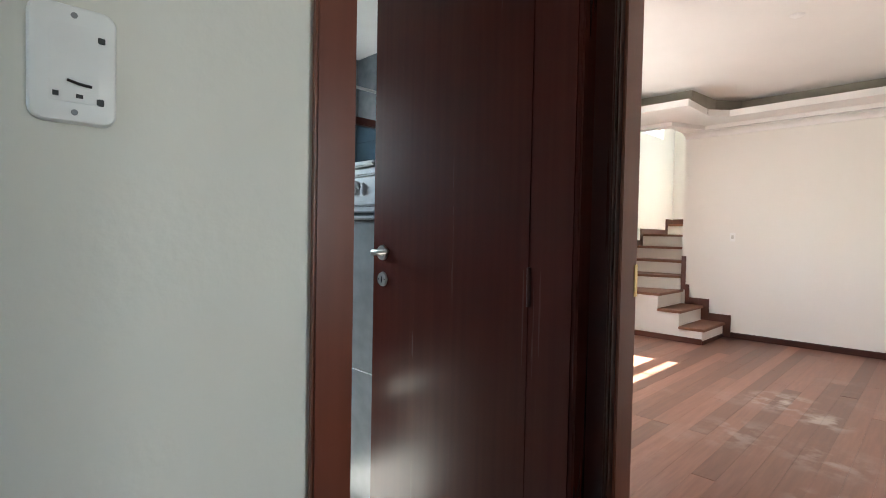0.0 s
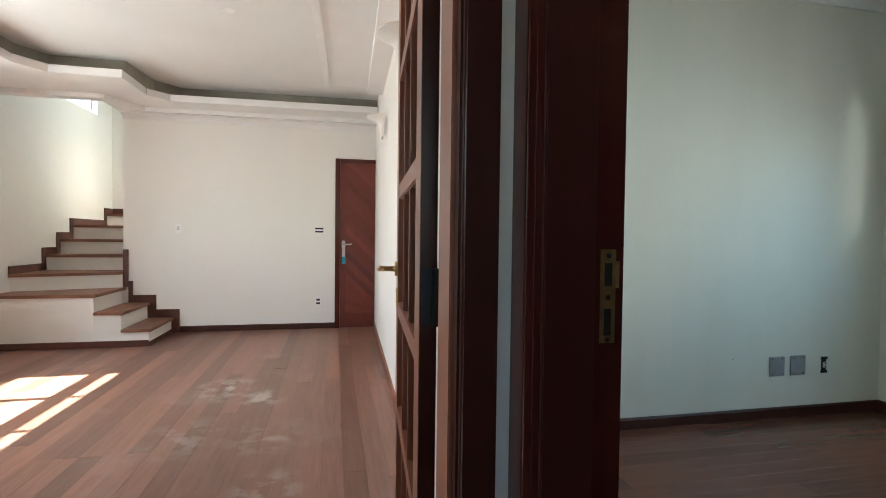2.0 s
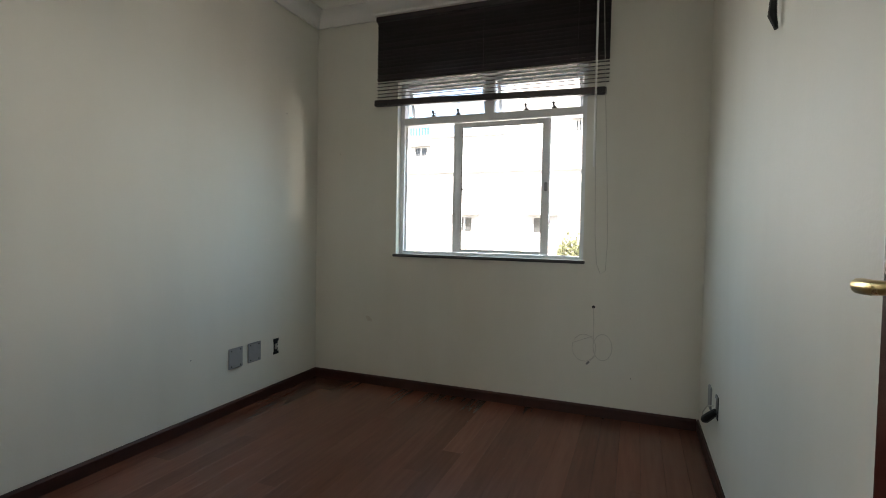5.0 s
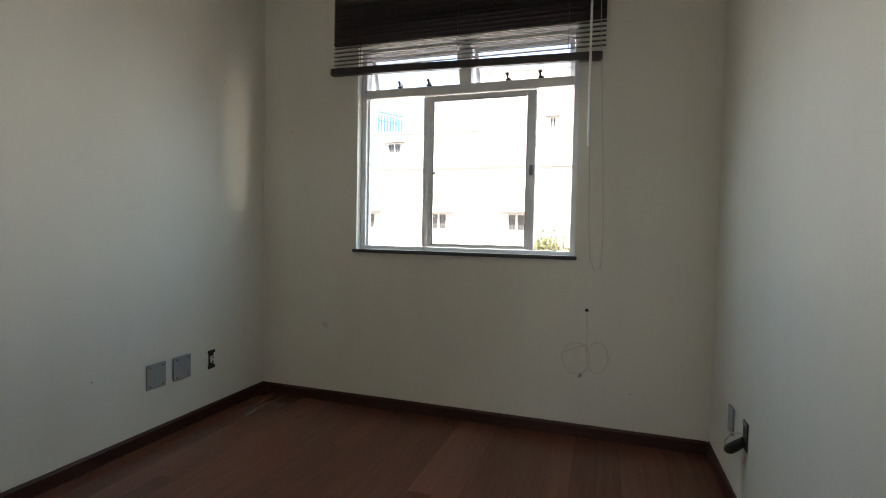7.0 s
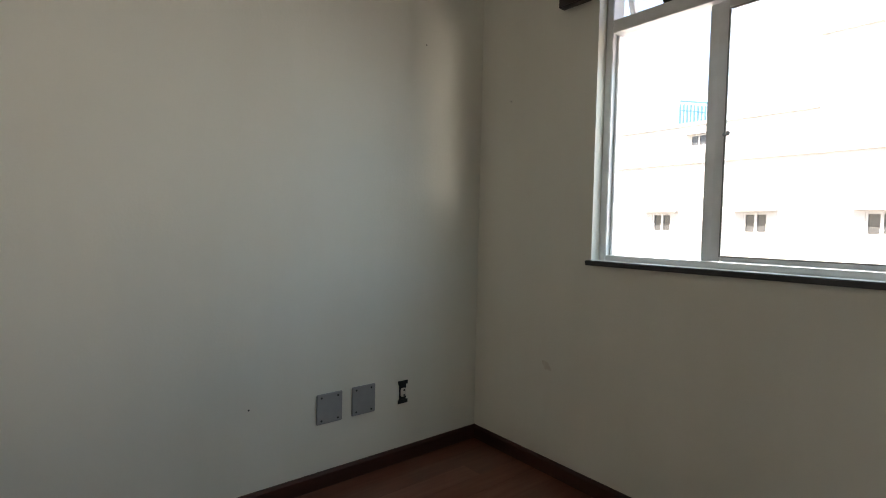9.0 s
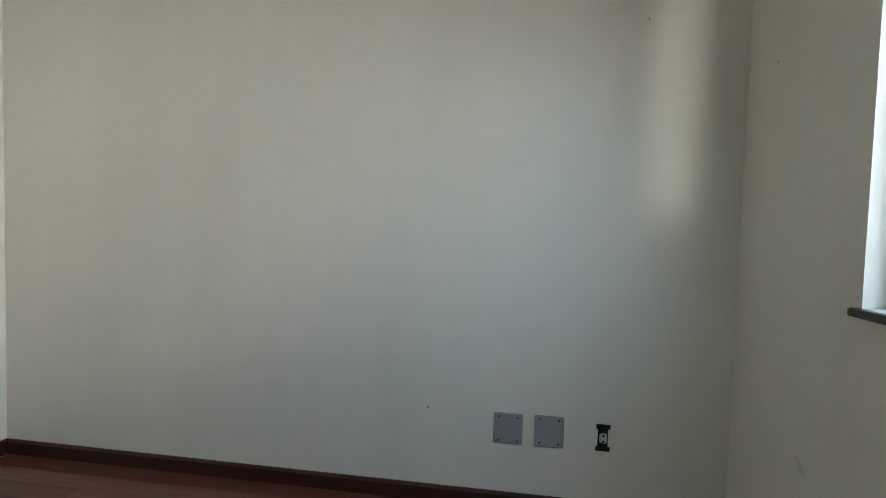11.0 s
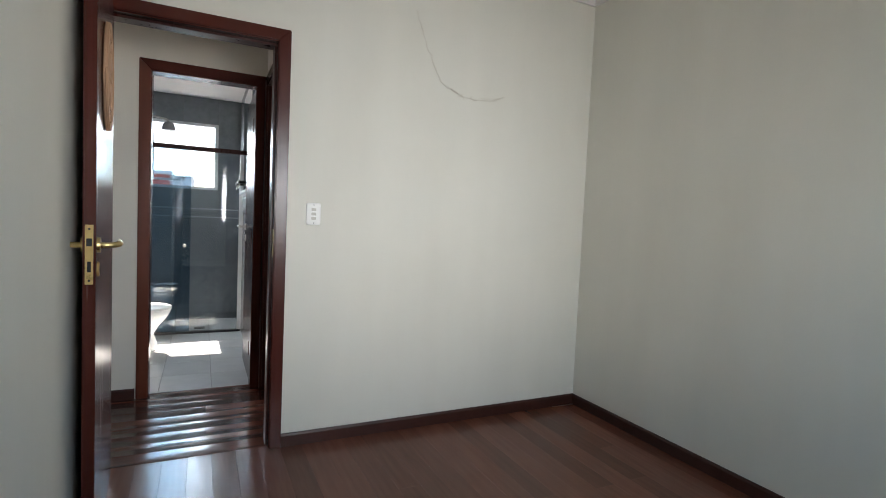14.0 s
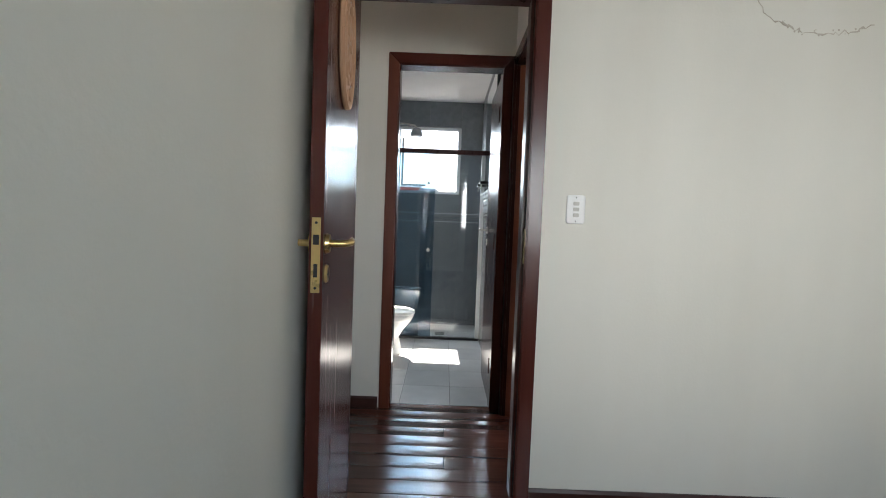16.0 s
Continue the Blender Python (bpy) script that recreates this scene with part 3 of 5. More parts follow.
def stop_bead(f, axis, p0, p1, a0, a1, height, material):
    for aa, ab in ((a0, a0 + 0.011), (a1 - 0.011, a1)):
        part("door_stop", box(p0, p1, aa, ab, 0, height - 0.012, 0.002) if axis == "x" else box(aa, ab, p0, p1, 0, height - 0.012, 0.002), material, f)
    part("door_stop", box(p0, p1, a0, a1, height - 0.011, height, 0.002) if axis == "x" else box(a0, a1, p0, p1, height - 0.011, height, 0.002), material, f)


bed_frame = door_frame("door_frame_bedroom", "x", HALL_E, 0.0, DOOR_Y0, DOOR_Y1, DOOR_H, M_WOOD, "dark red-brown wooden frame of the bedroom door", skip=(("hi", 0),))
stop_bead(bed_frame, "x", HALL_E + 0.01, -0.042, DOOR_Y0, DOOR_Y1, DOOR_H, M_DARKWOOD)


def strike_plate(f, at, turn, label):
    """Brass strike plate with two latch mouths, in the lining."""
    m = pose(*at, 0, 0, turn)
    bm = walled("y", -0.0016, 0.0, -0.0125, 0.0125, -0.071, 0.071, [(-0.006, 0.007, 0.015, 0.050), (-0.006, 0.006, -0.060, -0.019)])
    p = part("strike_plate", bm, M_BRASS_OLD, f, label, m=m)
    part("latch_tongue", box(0.0125, 0.019, -0.0016, 0.0, 0.012, 0.053, 0.0006), M_BRASS_OLD, p)
    for z0, z1 in ((0.015, 0.050), (-0.060, -0.019)):
        part("latch_mouth", box(-0.006, 0.007, -0.0004, 0.004, z0, z1), M_BLACK, p)
    for z in (0.061, -0.002, -0.066):
        part("screw", cyl((0, -0.0026, z), (0, -0.0014, z), 0.004, seg=10), M_BLACK, p)
    return p


strike_plate(bed_frame, (-0.017, DOOR_Y1 - 0.0005, 1.085), 0, "tarnished brass strike plate with two latch openings")
bath_frame = door_frame("door_frame_bathroom", "x", BATH_IN, HALL_W, BATH_Y0, BATH_Y1, DOOR_H, M_WOOD, "dark red-brown wooden frame of the bathroom door", casing_lo=False, width=0.07)
# left casing: the light it catches is painted in as a paler mahogany
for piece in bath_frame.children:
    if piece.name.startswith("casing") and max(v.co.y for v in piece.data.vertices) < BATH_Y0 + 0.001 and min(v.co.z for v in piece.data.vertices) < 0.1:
        piece.data.materials[0] = M_CASING_LIT
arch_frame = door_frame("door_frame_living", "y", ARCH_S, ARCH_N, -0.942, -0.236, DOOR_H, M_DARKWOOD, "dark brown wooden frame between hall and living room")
# living room light on the inner faces, put in as a paler brown
part("door_stop", box(-0.942, -0.934, ARCH_S + 0.02, ARCH_N - 0.01, 0, DOOR_H, 0.002), M_WOOD_PALE, arch_frame, "inner face painted paler for the light it catches")
part("door_stop", box(-0.244, -0.236, ARCH_S + 0.02, ARCH_N - 0.01, 0, DOOR_H, 0.002), M_WOOD_PALE, arch_frame, "inner face painted paler for the light it catches")
part("strike_plate", box(-0.9345, -0.932, ARCH_N - 0.024, ARCH_N - 0.008, 1.04, 1.12, 0.0005), M_BRASS, arch_frame, "brass strike plate")


# ---- doors ----
def lever(parent, x, z, y, side, material, back=-0.095, name="handle"):
    """Rose, neck and curved lever on the face y of a leaf; `back` is the lever's reach along x."""
    h = part(name, cyl((x, y, z), (x, y + side * 0.009, z), 0.026, 0.024, 24), material, parent, "metal lever handle on a round rose", smooth=True)
    s = side
    path = [(x, y + s * 0.006, z), (x, y + s * 0.03, z), (x + back * 0.06, y + s * 0.048, z + 0.001), (x + back * 0.22, y + s * 0.058, z + 0.003), (x + back * 0.55, y + s * 0.060, z + 0.004), (x + back * 0.85, y + s * 0.058, z + 0.006), (x + back, y + s * 0.055, z + 0.010)]
    part("lever", tube(path, [0.010, 0.009, 0.0095, 0.010, 0.0095, 0.008, 0.005], 12), material, h, smooth=True)
    return h


def escutcheon(parent, x, z, y, side, material):
    e = part("escutcheon", cyl((x, y, z), (x, y + side * 0.006, z), 0.025, 0.022, 24), material, parent, "round keyhole plate", smooth=True)
    part("keyhole", box(x - 0.003, x + 0.003, y + min(0, side * 0.0072), y + max(0, side * 0.0072), z - 0.012, z + 0.01, 0.0008), M_BLACK, e)
    for k in (-1, 1):
        part("screw", cyl((x + k * 0.016, y, z), (x + k * 0.016, y + side * 0.0072, z), 0.0025, seg=8), M_BLACK, e)
    return e


def hinge(parent, x, y, z, material=None):
    part("hinge", cyl((x, y, z - 0.05), (x, y, z + 0.05), 0.007, seg=12), material or M_BRASS, parent, smooth=True)


# bedroom door: hinged in the corner, standing open against the south wall. Its own x runs from hinge to lock, y across the leaf
LEAF = 0.782
bed_door = thing("bedroom_door", "open flush red-brown varnished wooden door with brass lock", "door", kind="structure", m=pose(0.022, -2.7665, 0.006, 0, 0, 4.6))
part("leaf", box(0, LEAF, 0, 0.035, 0, 2.095, 0.002), M_WOOD, bed_door)
lockp = part("lock_plate", walled("x", LEAF - 0.0002, LEAF + 0.0016, 0.0065, 0.0285, 0.979, 1.168, [(0.010, 0.025, 1.10, 1.125), (0.0125, 0.0225, 1.018, 1.052)]), M_BRASS, bed_door, "brass lock face plate")
part("latch_mouth", box(LEAF - 0.004, LEAF + 0.0004, 0.010, 0.025, 1.10, 1.125), M_BLACK, lockp)
part("latch_mouth", box(LEAF - 0.004, LEAF + 0.0004, 0.0125, 0.0225, 1.018, 1.052), M_BLACK, lockp)
for z in (1.155, 0.991):
    part("screw", cyl((LEAF + 0.001, 0.0175, z), (LEAF + 0.0022, 0.0175, z), 0.0035, seg=10), M_BLACK, lockp)
lever(bed_door, LEAF - 0.055, 1.101, 0.035, 1, M_BRASS)
lever(bed_door, LEAF - 0.055, 1.101, 0.0, -1, M_BRASS, name="handle_back")
escutcheon(bed_door, LEAF - 0.055, 1.022, 0.035, 1, M_BRASS)
for z in (0.25, 1.05, 1.85):
    hinge(bed_door, -0.004, 0.0, z)

# carved medallion hung on the door's inner face
med = thing("carved_medallion", "pale carved openwork wooden oval hung on the door", "wall ornament", m=bed_door.matrix_basis @ pose(0.455, 0.0362, 1.70))


def oval_ring(a, b, r, y=0.006, n=40):
    bm = bmesh.new()
    pts = [(a * math.cos(2 * math.pi * k / n), y, b * math.sin(2 * math.pi * k / n)) for k in range(n + 1)]
    return tube(pts, r, 6, bm)


disc = loft([[(a * 0.155 * math.cos(2 * math.pi * k / 40), yy, a * 0.195 * math.sin(2 * math.pi * k / 40)) for k in range(40)] for a, yy in ((0.97, 0.0), (1.0, 0.003), (1.0, 0.007), (0.98, 0.009))])
part("backing", disc, M_MEDAL, med, smooth=True)
part("rim", oval_ring(0.147, 0.187, 0.008, 0.010), M_MEDAL, med, smooth=True)
part("inner_ring", oval_ring(0.088, 0.115, 0.006, 0.011), M_MEDAL, med, smooth=True)
for k in range(12):
    a = 2 * math.pi * k / 12
    c = Vector((0.118 * math.cos(a), 0.0102, 0.151 * math.sin(a)))
    sp = [(c.x + 0.021 * (1 - j / 11) * math.cos(a + j * 0.62), 0.0115, c.z + 0.024 * (1 - j / 11) * math.sin(a + j * 0.62)) for j in range(11)]
    part("scroll", tube(sp, 0.004, 6), M_MEDAL, med, smooth=True)
for k in range(8):
    a = 2 * math.pi * k / 8
    part("petal", loft([[(0.045 * math.cos(a) + r * 0.030 * math.cos(a) * math.cos(q) - r * 0.014 * math.sin(a) * math.sin(q), yy, 0.058 * math.sin(a) + r * 0.036 * math.sin(a) * math.cos(q) + r * 0.014 * math.cos(a) * math.sin(q)) for q in [2 * math.pi * i / 14 for i in range(14)]] for r, yy in ((1.0, 0.009), (0.8, 0.016), (0.2, 0.018))]), M_MEDAL, med, smooth=True)
for k in range(12):
    a = 2 * math.pi * (k + 0.5) / 12
    part("pierced_hole", cyl((0.118 * math.cos(a), 0.0085, 0.152 * math.sin(a)), (0.118 * math.cos(a), 0.0096, 0.152 * math.sin(a)), 0.0085, seg=10), M_DARKWOOD, med, "dark pierced hole")

# bathroom door: open inwards at a right angle
bath_door = thing("bathroom_door", "open flush dark brown wooden bathroom door", "door", kind="structure", m=pose(BATH_IN - 0.006, -2.010, 0.006, 0, 0, 180))
part("leaf", box(0, 0.655, 0.0, 0.035, 0, 2.095, 0.002), M_WOOD, bath_door)
lever(bath_door, 0.600, 1.115, 0.035, 1, M_STEEL)
escutcheon(bath_door, 0.600, 1.025, 0.035, 1, M_STEEL)
for z in (0.25, 1.05, 1.85):
    hinge(bath_door, -0.004, 0.038, z, M_DARKWOOD)

# glazed door to the living room, folded back; its own x runs from hinge to lock
glz = thing("glazed_living_door", "open wooden door with fifteen small glass panes", "door", kind="structure", m=pose(-0.2285, -1.787, 0.006, 0, 0, 86.2))
GW = 0.79
# stile in the tone it has when lit; shade of the hinge edge painted dark
part("stile", box(0, 0.10, 0, 0.034, 0, 2.095, 0.003), M_WOOD_PALE, glz)
part("hinge_edge", box(-0.0012, 0.0002, 0.001, 0.033, 0.002, 2.093), M_DARKWOOD, glz, "hinge edge painted dark for its shade")
part("stile", box(GW - 0.10, GW, 0, 0.034, 0, 2.095, 0.003), M_WOOD_PALE, glz)
zr = [(0.0, 0.20), (0.555, 0.605), (0.90, 0.95), (1.285, 1.335), (1.665, 1.715), (2.0, 2.095)]
for z0, z1 in zr:
    part("rail", box(0.1005, GW - 0.1005, 0.001, 0.033, z0, z1, 0.003), M_WOOD_PALE, glz)
pw = (GW - 0.20) / 3
for (a, b), (c, d) in zip(zr, zr[1:]):
    for k in range(3):
        x0 = 0.10 + k * pw
        if k:
            part("muntin", box(x0 - 0.012, x0 + 0.012, 0.003, 0.031, b + 0.0005, c - 0.0005, 0.003), M_WOOD_PALE, glz)
        pn = part("pane", box(x0 + 0.013, x0 + pw - 0.013, 0.015, 0.018, b + 0.001, c - 0.001), M_DOORGLASS, glz)
        pn.visible_shadow = False
lever(glz, GW - 0.05, 1.055, 0.034, 1, M_BRASS)
part("escutcheon", box(GW - 0.065, GW - 0.035, 0.034, 0.038, 0.93, 0.99, 0.001), M_BRASS, glz, "brass keyhole plate")
for z in (0.25, 1.05, 1.85):
    h = part("hinge", box(-0.0028, -0.0013, 0.004, 0.030, z - 0.055, z + 0.055), M_BLACK, glz, "dark hinge leaf")
    part("knuckle", cyl((-0.007, 0.004, z - 0.055), (-0.007, 0.004, z + 0.055), 0.007, seg=10), M_BLACK, h, smooth=True)

# entrance door on the far wall: diagonal boards
ent = thing("entrance_door", "closed red-brown door with diagonal boarding and steel lock", "door", kind="structure", m=pose(0, LIV_N, 0))
part("casing", box(-0.415, -0.355, -0.022, -0.001, 0, 2.125, 0.004), M_WOOD, ent)
part("casing", box(-0.3545, 0.084, -0.022, -0.001, 2.075, 2.125, 0.004), M_WOOD_H, ent)
part("leaf", box(-0.354, 0.080, -0.010, -0.001, 0.004, 2.074), M_RED, ent)
part("stile", box(-0.354, -0.285, -0.016, -0.0102, 0.004, 2.074, 0.002), M_RED, ent)
part("bottom_rail", box(-0.2845, 0.080, -0.016, -0.0102, 0.004, 0.19, 0.002), M_RED, ent)
for k in range(24):
    z = -0.36 + k * 0.10
    poly = [(-0.284, z + 0.365 * 0.0 + 0.36), (0.079, z + 0.0), (0.079, z + 0.096), (-0.284, z + 0.456)]
    poly = [(x, min(2.07, max(0.192, zz))) for x, zz in poly]
    if max(p[1] for p in poly) - min(p[1] for p in poly) < 0.05:
        continue
    bm = loft([[(x, y, zz) for x, zz in poly] for y in (-0.0102, -0.0145)])
    part("board", bm, M_RED, ent)
lever(ent, -0.31, 1.05, -0.016, -1, M_STEEL, back=0.10)
part("lock_plate", box(-0.33, -0.29, -0.020, -0.0162, 0.86, 1.10, 0.002), M_STEEL, ent, "long steel lock plate")
key = thing("door_key", "key with a turquoise plastic tag in the lock", "key", m=pose(-0.308, LIV_N - 0.022, 0.93))
part("shank", cyl((0, 0.002, 0), (0, -0.03, 0), 0.004, seg=10), M_STEEL, key, smooth=True)
part("bow", cyl((0, -0.03, -0.008), (0, -0.033, -0.008), 0.012, seg=14), M_STEEL, key, smooth=True)
part("tag", box(-0.022, 0.022, -0.036, -0.030, -0.12, -0.03, 0.004), M_BLUE, key, "turquoise plastic key tag")

# ---- windows ----
def frame_bar(parent, name, x0, x1, y0, y1, z0, z1, label="", mtl=None):
    return part(name, box(x0, x1, y0, y1, z0, z1, 0.003), mtl or M_ALU, parent, label)


def pane_at(parent, x, y0, y1, z0, z1, mtl=None, name="pane"):
    p = part(name, box(x - 0.002, x + 0.002, y0, y1, z0, z1), mtl or M_GLASS, parent)
    p.visible_shadow = False
    return p


win = thing("window_1", "white metal sliding window with two tilting panes above", "window", kind="structure")
y0, y1, z0, z1 = WIN
X = BX + 0.075
frame_bar(win, "frame", X - 0.02, X + 0.06, y1 - 0.032, y1, z0, z1)
frame_bar(win, "frame", X - 0.02, X + 0.06, y0, y0 + 0.032, z0, z1)
frame_bar(win, "frame", X - 0.02, X + 0.06, y0 + 0.0325, y1 - 0.0325, z0, z0 + 0.022)
frame_bar(win, "frame", X - 0.02, X + 0.06, y0 + 0.0325, y1 - 0.0325, z1 - 0.03, z1)
frame_bar(win, "transom", X - 0.025, X + 0.06, y0 + 0.0325, y1 - 0.0325, 1.950, 2.003)
frame_bar(win, "mullion", X + 0.0, X + 0.05, -1.412, -1.342, 2.0035, z1 - 0.0305)
# fixed side lights and the middle sliding sash
for a, b in ((-1.150, y1 - 0.0325), (y0 + 0.0325, -1.790)):
    s = frame_bar(win, "side_light", X + 0.008, X + 0.040, b - 0.010, b, z0 + 0.0225, 1.9495)
    pane_at(s, X + 0.030, a, b - 0.010, z0 + 0.0225, 1.9495)
frame_bar(win, "side_light_stile", X + 0.008, X + 0.040, -1.148, -1.112, z0 + 0.0225, 1.9495)
frame_bar(win, "side_light_stile", X + 0.008, X + 0.040, -1.806, -1.790, z0 + 0.0225, 1.9495)
sash = frame_bar(win, "sash", X - 0.002, X + 0.007, -1.185, -1.148, z0 + 0.024, 1.9485, "white sliding sash")
for a, b, c, d in ((-1.803, -1.752, z0 + 0.024, 1.9485), (-1.7515, -1.1855, 1.912, 1.9485), (-1.7515, -1.1855, z0 + 0.024, z0 + 0.046)):
    part("sash_bar", box(X - 0.002, X + 0.007, a, b, c, d, 0.003), M_ALU, sash)
for a, b, c, d in ((-1.7575, -1.7525, z0 + 0.041, 1.917), (-1.1845, -1.1795, z0 + 0.041, 1.917), (-1.752, -1.185, 1.9125, 1.917), (-1.752, -1.185, z0 + 0.041, z0 + 0.0455)):
    part("gasket", box(X - 0.0032, X - 0.0021, a, b, c, d), M_FRAMEGREY, sash, "grey rubber gasket")
pane_at(sash, X + 0.003, -1.7515, -1.1855, z0 + 0.0465, 1.9115)
part("latch", box(X - 0.022, X - 0.0065, -1.795, -1.775, 1.455, 1.515, 0.004), M_FRAMEGREY, sash, "small metal window latch")
part("catch", cyl((X - 0.022, -1.20, 1.475), (X - 0.0065, -1.182, 1.475), 0.009, 0.007, 10), M_FRAMEGREY, sash, "small metal catch", smooth=True)
# tilting panes, pushed out at the bottom
for a, b in ((-1.335, y1 - 0.040), (y0 + 0.040, -1.420)):
    tilt = 22
    v = part("vent_sash", box(-0.012, 0.012, a, a + 0.024, -0.235, 0.0, 0.002), M_ALU, win, "tilting pane pushed open", m=pose(X + 0.035, 0, z1 - 0.034, 0, -tilt, 0))
    part("sash_bar", box(-0.012, 0.012, b - 0.024, b, -0.235, 0.0, 0.002), M_ALU, v)
    part("sash_bar", box(-0.012, 0.012, a + 0.0245, b - 0.0245, -0.235, -0.213, 0.002), M_ALU, v)
    part("sash_bar", box(-0.012, 0.012, a + 0.0245, b - 0.0245, -0.022, 0.0, 0.002), M_ALU, v)
    pane_at(v, 0, a + 0.0245, b - 0.0245, -0.2125, -0.0225)
    for yy in (a + 0.30 * (b - a), a + 0.62 * (b - a)):
        st = part("stay", tube([(X - 0.022, yy, 2.006), (X - 0.034, yy + 0.004, 2.030), (X - 0.020, yy + 0.014, 2.044), (X + 0.05, yy + 0.016, 2.040)], 0.0055, 6), M_BLACK, win, "dark metal stay arm", smooth=True)
        part("stay_foot", box(X - 0.034, X - 0.010, yy - 0.016, yy + 0.016, 2.0032, 2.013, 0.001), M_BLACK, st)
        part("stay_knob", cyl((X - 0.042, yy + 0.002, 2.036), (X - 0.024, yy + 0.002, 2.036), 0.009, 0.007, 8), M_BLACK, st, smooth=True)
single("window_sill", box(BX - 0.024, BX + 0.045, y0 - 0.012, y1 + 0.016, z0 - 0.021, z0 - 0.0005, 0.003), M_SILL, "thin dark slate window sill", "window sill", "structure")

# ---- venetian blind ----
blind = thing("venetian_blind", "dark brown venetian blind drawn half up", "blind", m=pose(3.240, -1.365, 2.72))
part("headrail", box(-0.028, 0.028, -0.815, 0.815, -0.038, -0.001, 0.003), M_SLAT, blind)
for k in range(23):
    z = -0.050 - k * 0.0250
    ang = 42 if k < 17 else -2
    bm = loft([[(u, yy, 0.0022 * (1 - (u / 0.0135) ** 2) + t) for u, t in ((-0.0135, 0), (-0.006, 0), (0, 0), (0.006, 0), (0.0135, 0), (0.0135, 0.0007), (0, 0.0007), (-0.0135, 0.0007))] for yy in (-0.812, 0.812)])
    part("slat", bm, M_SLAT, blind, m=pose(0, 0, z, 0, ang, random.uniform(-0.10, 0.10)))
part("bottom_rail", box(-0.020, 0.020, -0.812, 0.812, -0.658, -0.615, 0.004), M_SLAT, blind, m=pose(0, 0, 0, 1.3, 0, 0))
for yy in (-0.62, 0.0, 0.62):
    part("ladder_cord", tube([(-0.016, yy, -0.04), (-0.017, yy, -0.30), (-0.015, yy, -0.62)], 0.0012, 5), M_SLAT, blind)
part("tilt_wand", cyl((-0.03, -0.735, -0.04), (-0.032, -0.738, -1.13), 0.0065, seg=8), M_PLASTIC_WHITE, blind, "pale plastic tilt wand", smooth=True)
cord = [(-0.028, -0.735, -0.04), (-0.02, -0.74, -0.6), (0.02, -0.745, -1.2), (0.035, -0.752, -1.55), (0.038, -0.765, -1.74), (0.038, -0.79, -1.80), (0.038, -0.82, -1.78), (0.036, -0.828, -1.6), (0.03, -0.815, -1.2), (-0.02, -0.79, -0.6), (-0.025, -0.77, -0.04)]
part("pull_cord", tube(cord, 0.0022, 6), M_CABLE, blind, "long looped pull cord", smooth=True)

# ---- outlets, plates and cable in the bedroom ----
def cover_plate(name, m, w, h, label, group=""):
    c = thing(name, label, "outlet cover", group=group, m=m)
    part("plate", box(-w / 2, w / 2, 0, 0.008, -h / 2, h / 2, 0.003), M_PLASTIC_GREY, c)
    for sx in (-1, 1):
        for sz in (-1, 1):
            part("screw", cyl((sx * w * 0.32, 0.007, sz * h * 0.38), (sx * w * 0.32, 0.0092, sz * h * 0.38), 0.0045, seg=10), M_SILL, c)
    return c


cv = cover_plate("outlet_cover", pose(2.432, 0, 0.340, 0, 0, 180), 0.120, 0.130, "square grey plastic blank cover on the wall", "grey blank covers")
copy_thing(cv, pose(2.599, 0, 0.342, 0, 0, 180))


def bare_socket(name, m, label):
    """Wall socket with its cover missing: metal strap, black insert."""
    s = thing(name, label, "socket", m=m)
    part("wall_box", box(-0.020, 0.020, 0.0, 0.003, -0.052, 0.052, 0.001), M_BLACK, s)
    part("strap", box(-0.028, 0.028, 0.0032, 0.006, 0.036, 0.055, 0.001), M_BLACK, s)
    part("strap", box(-0.028, 0.028, 0.0032, 0.006, -0.055, -0.036, 0.001), M_BLACK, s)
    part("insert", box(-0.014, 0.014, 0.0032, 0.016, -0.020, 0.020, 0.004), M_CABLE, s, "pale socket insert")
    for z in (-0.012, 0.012):
        part("contact", cyl((0, 0.0155, z), (0, 0.0172, z), 0.005, seg=10), M_BLACK, s)
    return s


bare_socket("wall_socket", pose(2.813, 0, 0.336, 0, 0, 180), "uncovered wall socket with dark metal strap")
single("phone_plate", box(2.80, 2.88, BS, BS + 0.009, 0.285, 0.40, 0.003), M_PLASTIC_GREY, "grey plastic wall plate above the baseboard", "outlet cover")
sk = thing("loose_socket", "uncovered dark socket with a loose insert hanging out", "socket", m=pose(2.62, BS, 0.36))
part("wall_box", box(-0.032, 0.032, 0.0, 0.004, -0.055, 0.055, 0.001), M_BLACK, sk)
part("strap", box(-0.026, 0.026, 0.0042, 0.008, 0.038, 0.054, 0.001), M_FRAMEGREY, sk)
part("loose_insert", tube([(0.0, 0.005, -0.02), (0.015, 0.03, -0.05), (0.04, 0.045, -0.075), (0.055, 0.05, -0.085)], [0.016, 0.020, 0.020, 0.014], 10), M_BLACK, sk, smooth=True)
part("wire", tube([(0.055, 0.05, -0.085), (0.085, 0.055, -0.10), (0.095, 0.05, -0.06), (0.07, 0.035, -0.02), (0.02, 0.012, 0.0)], 0.003, 6), M_CABLE, sk, smooth=True)

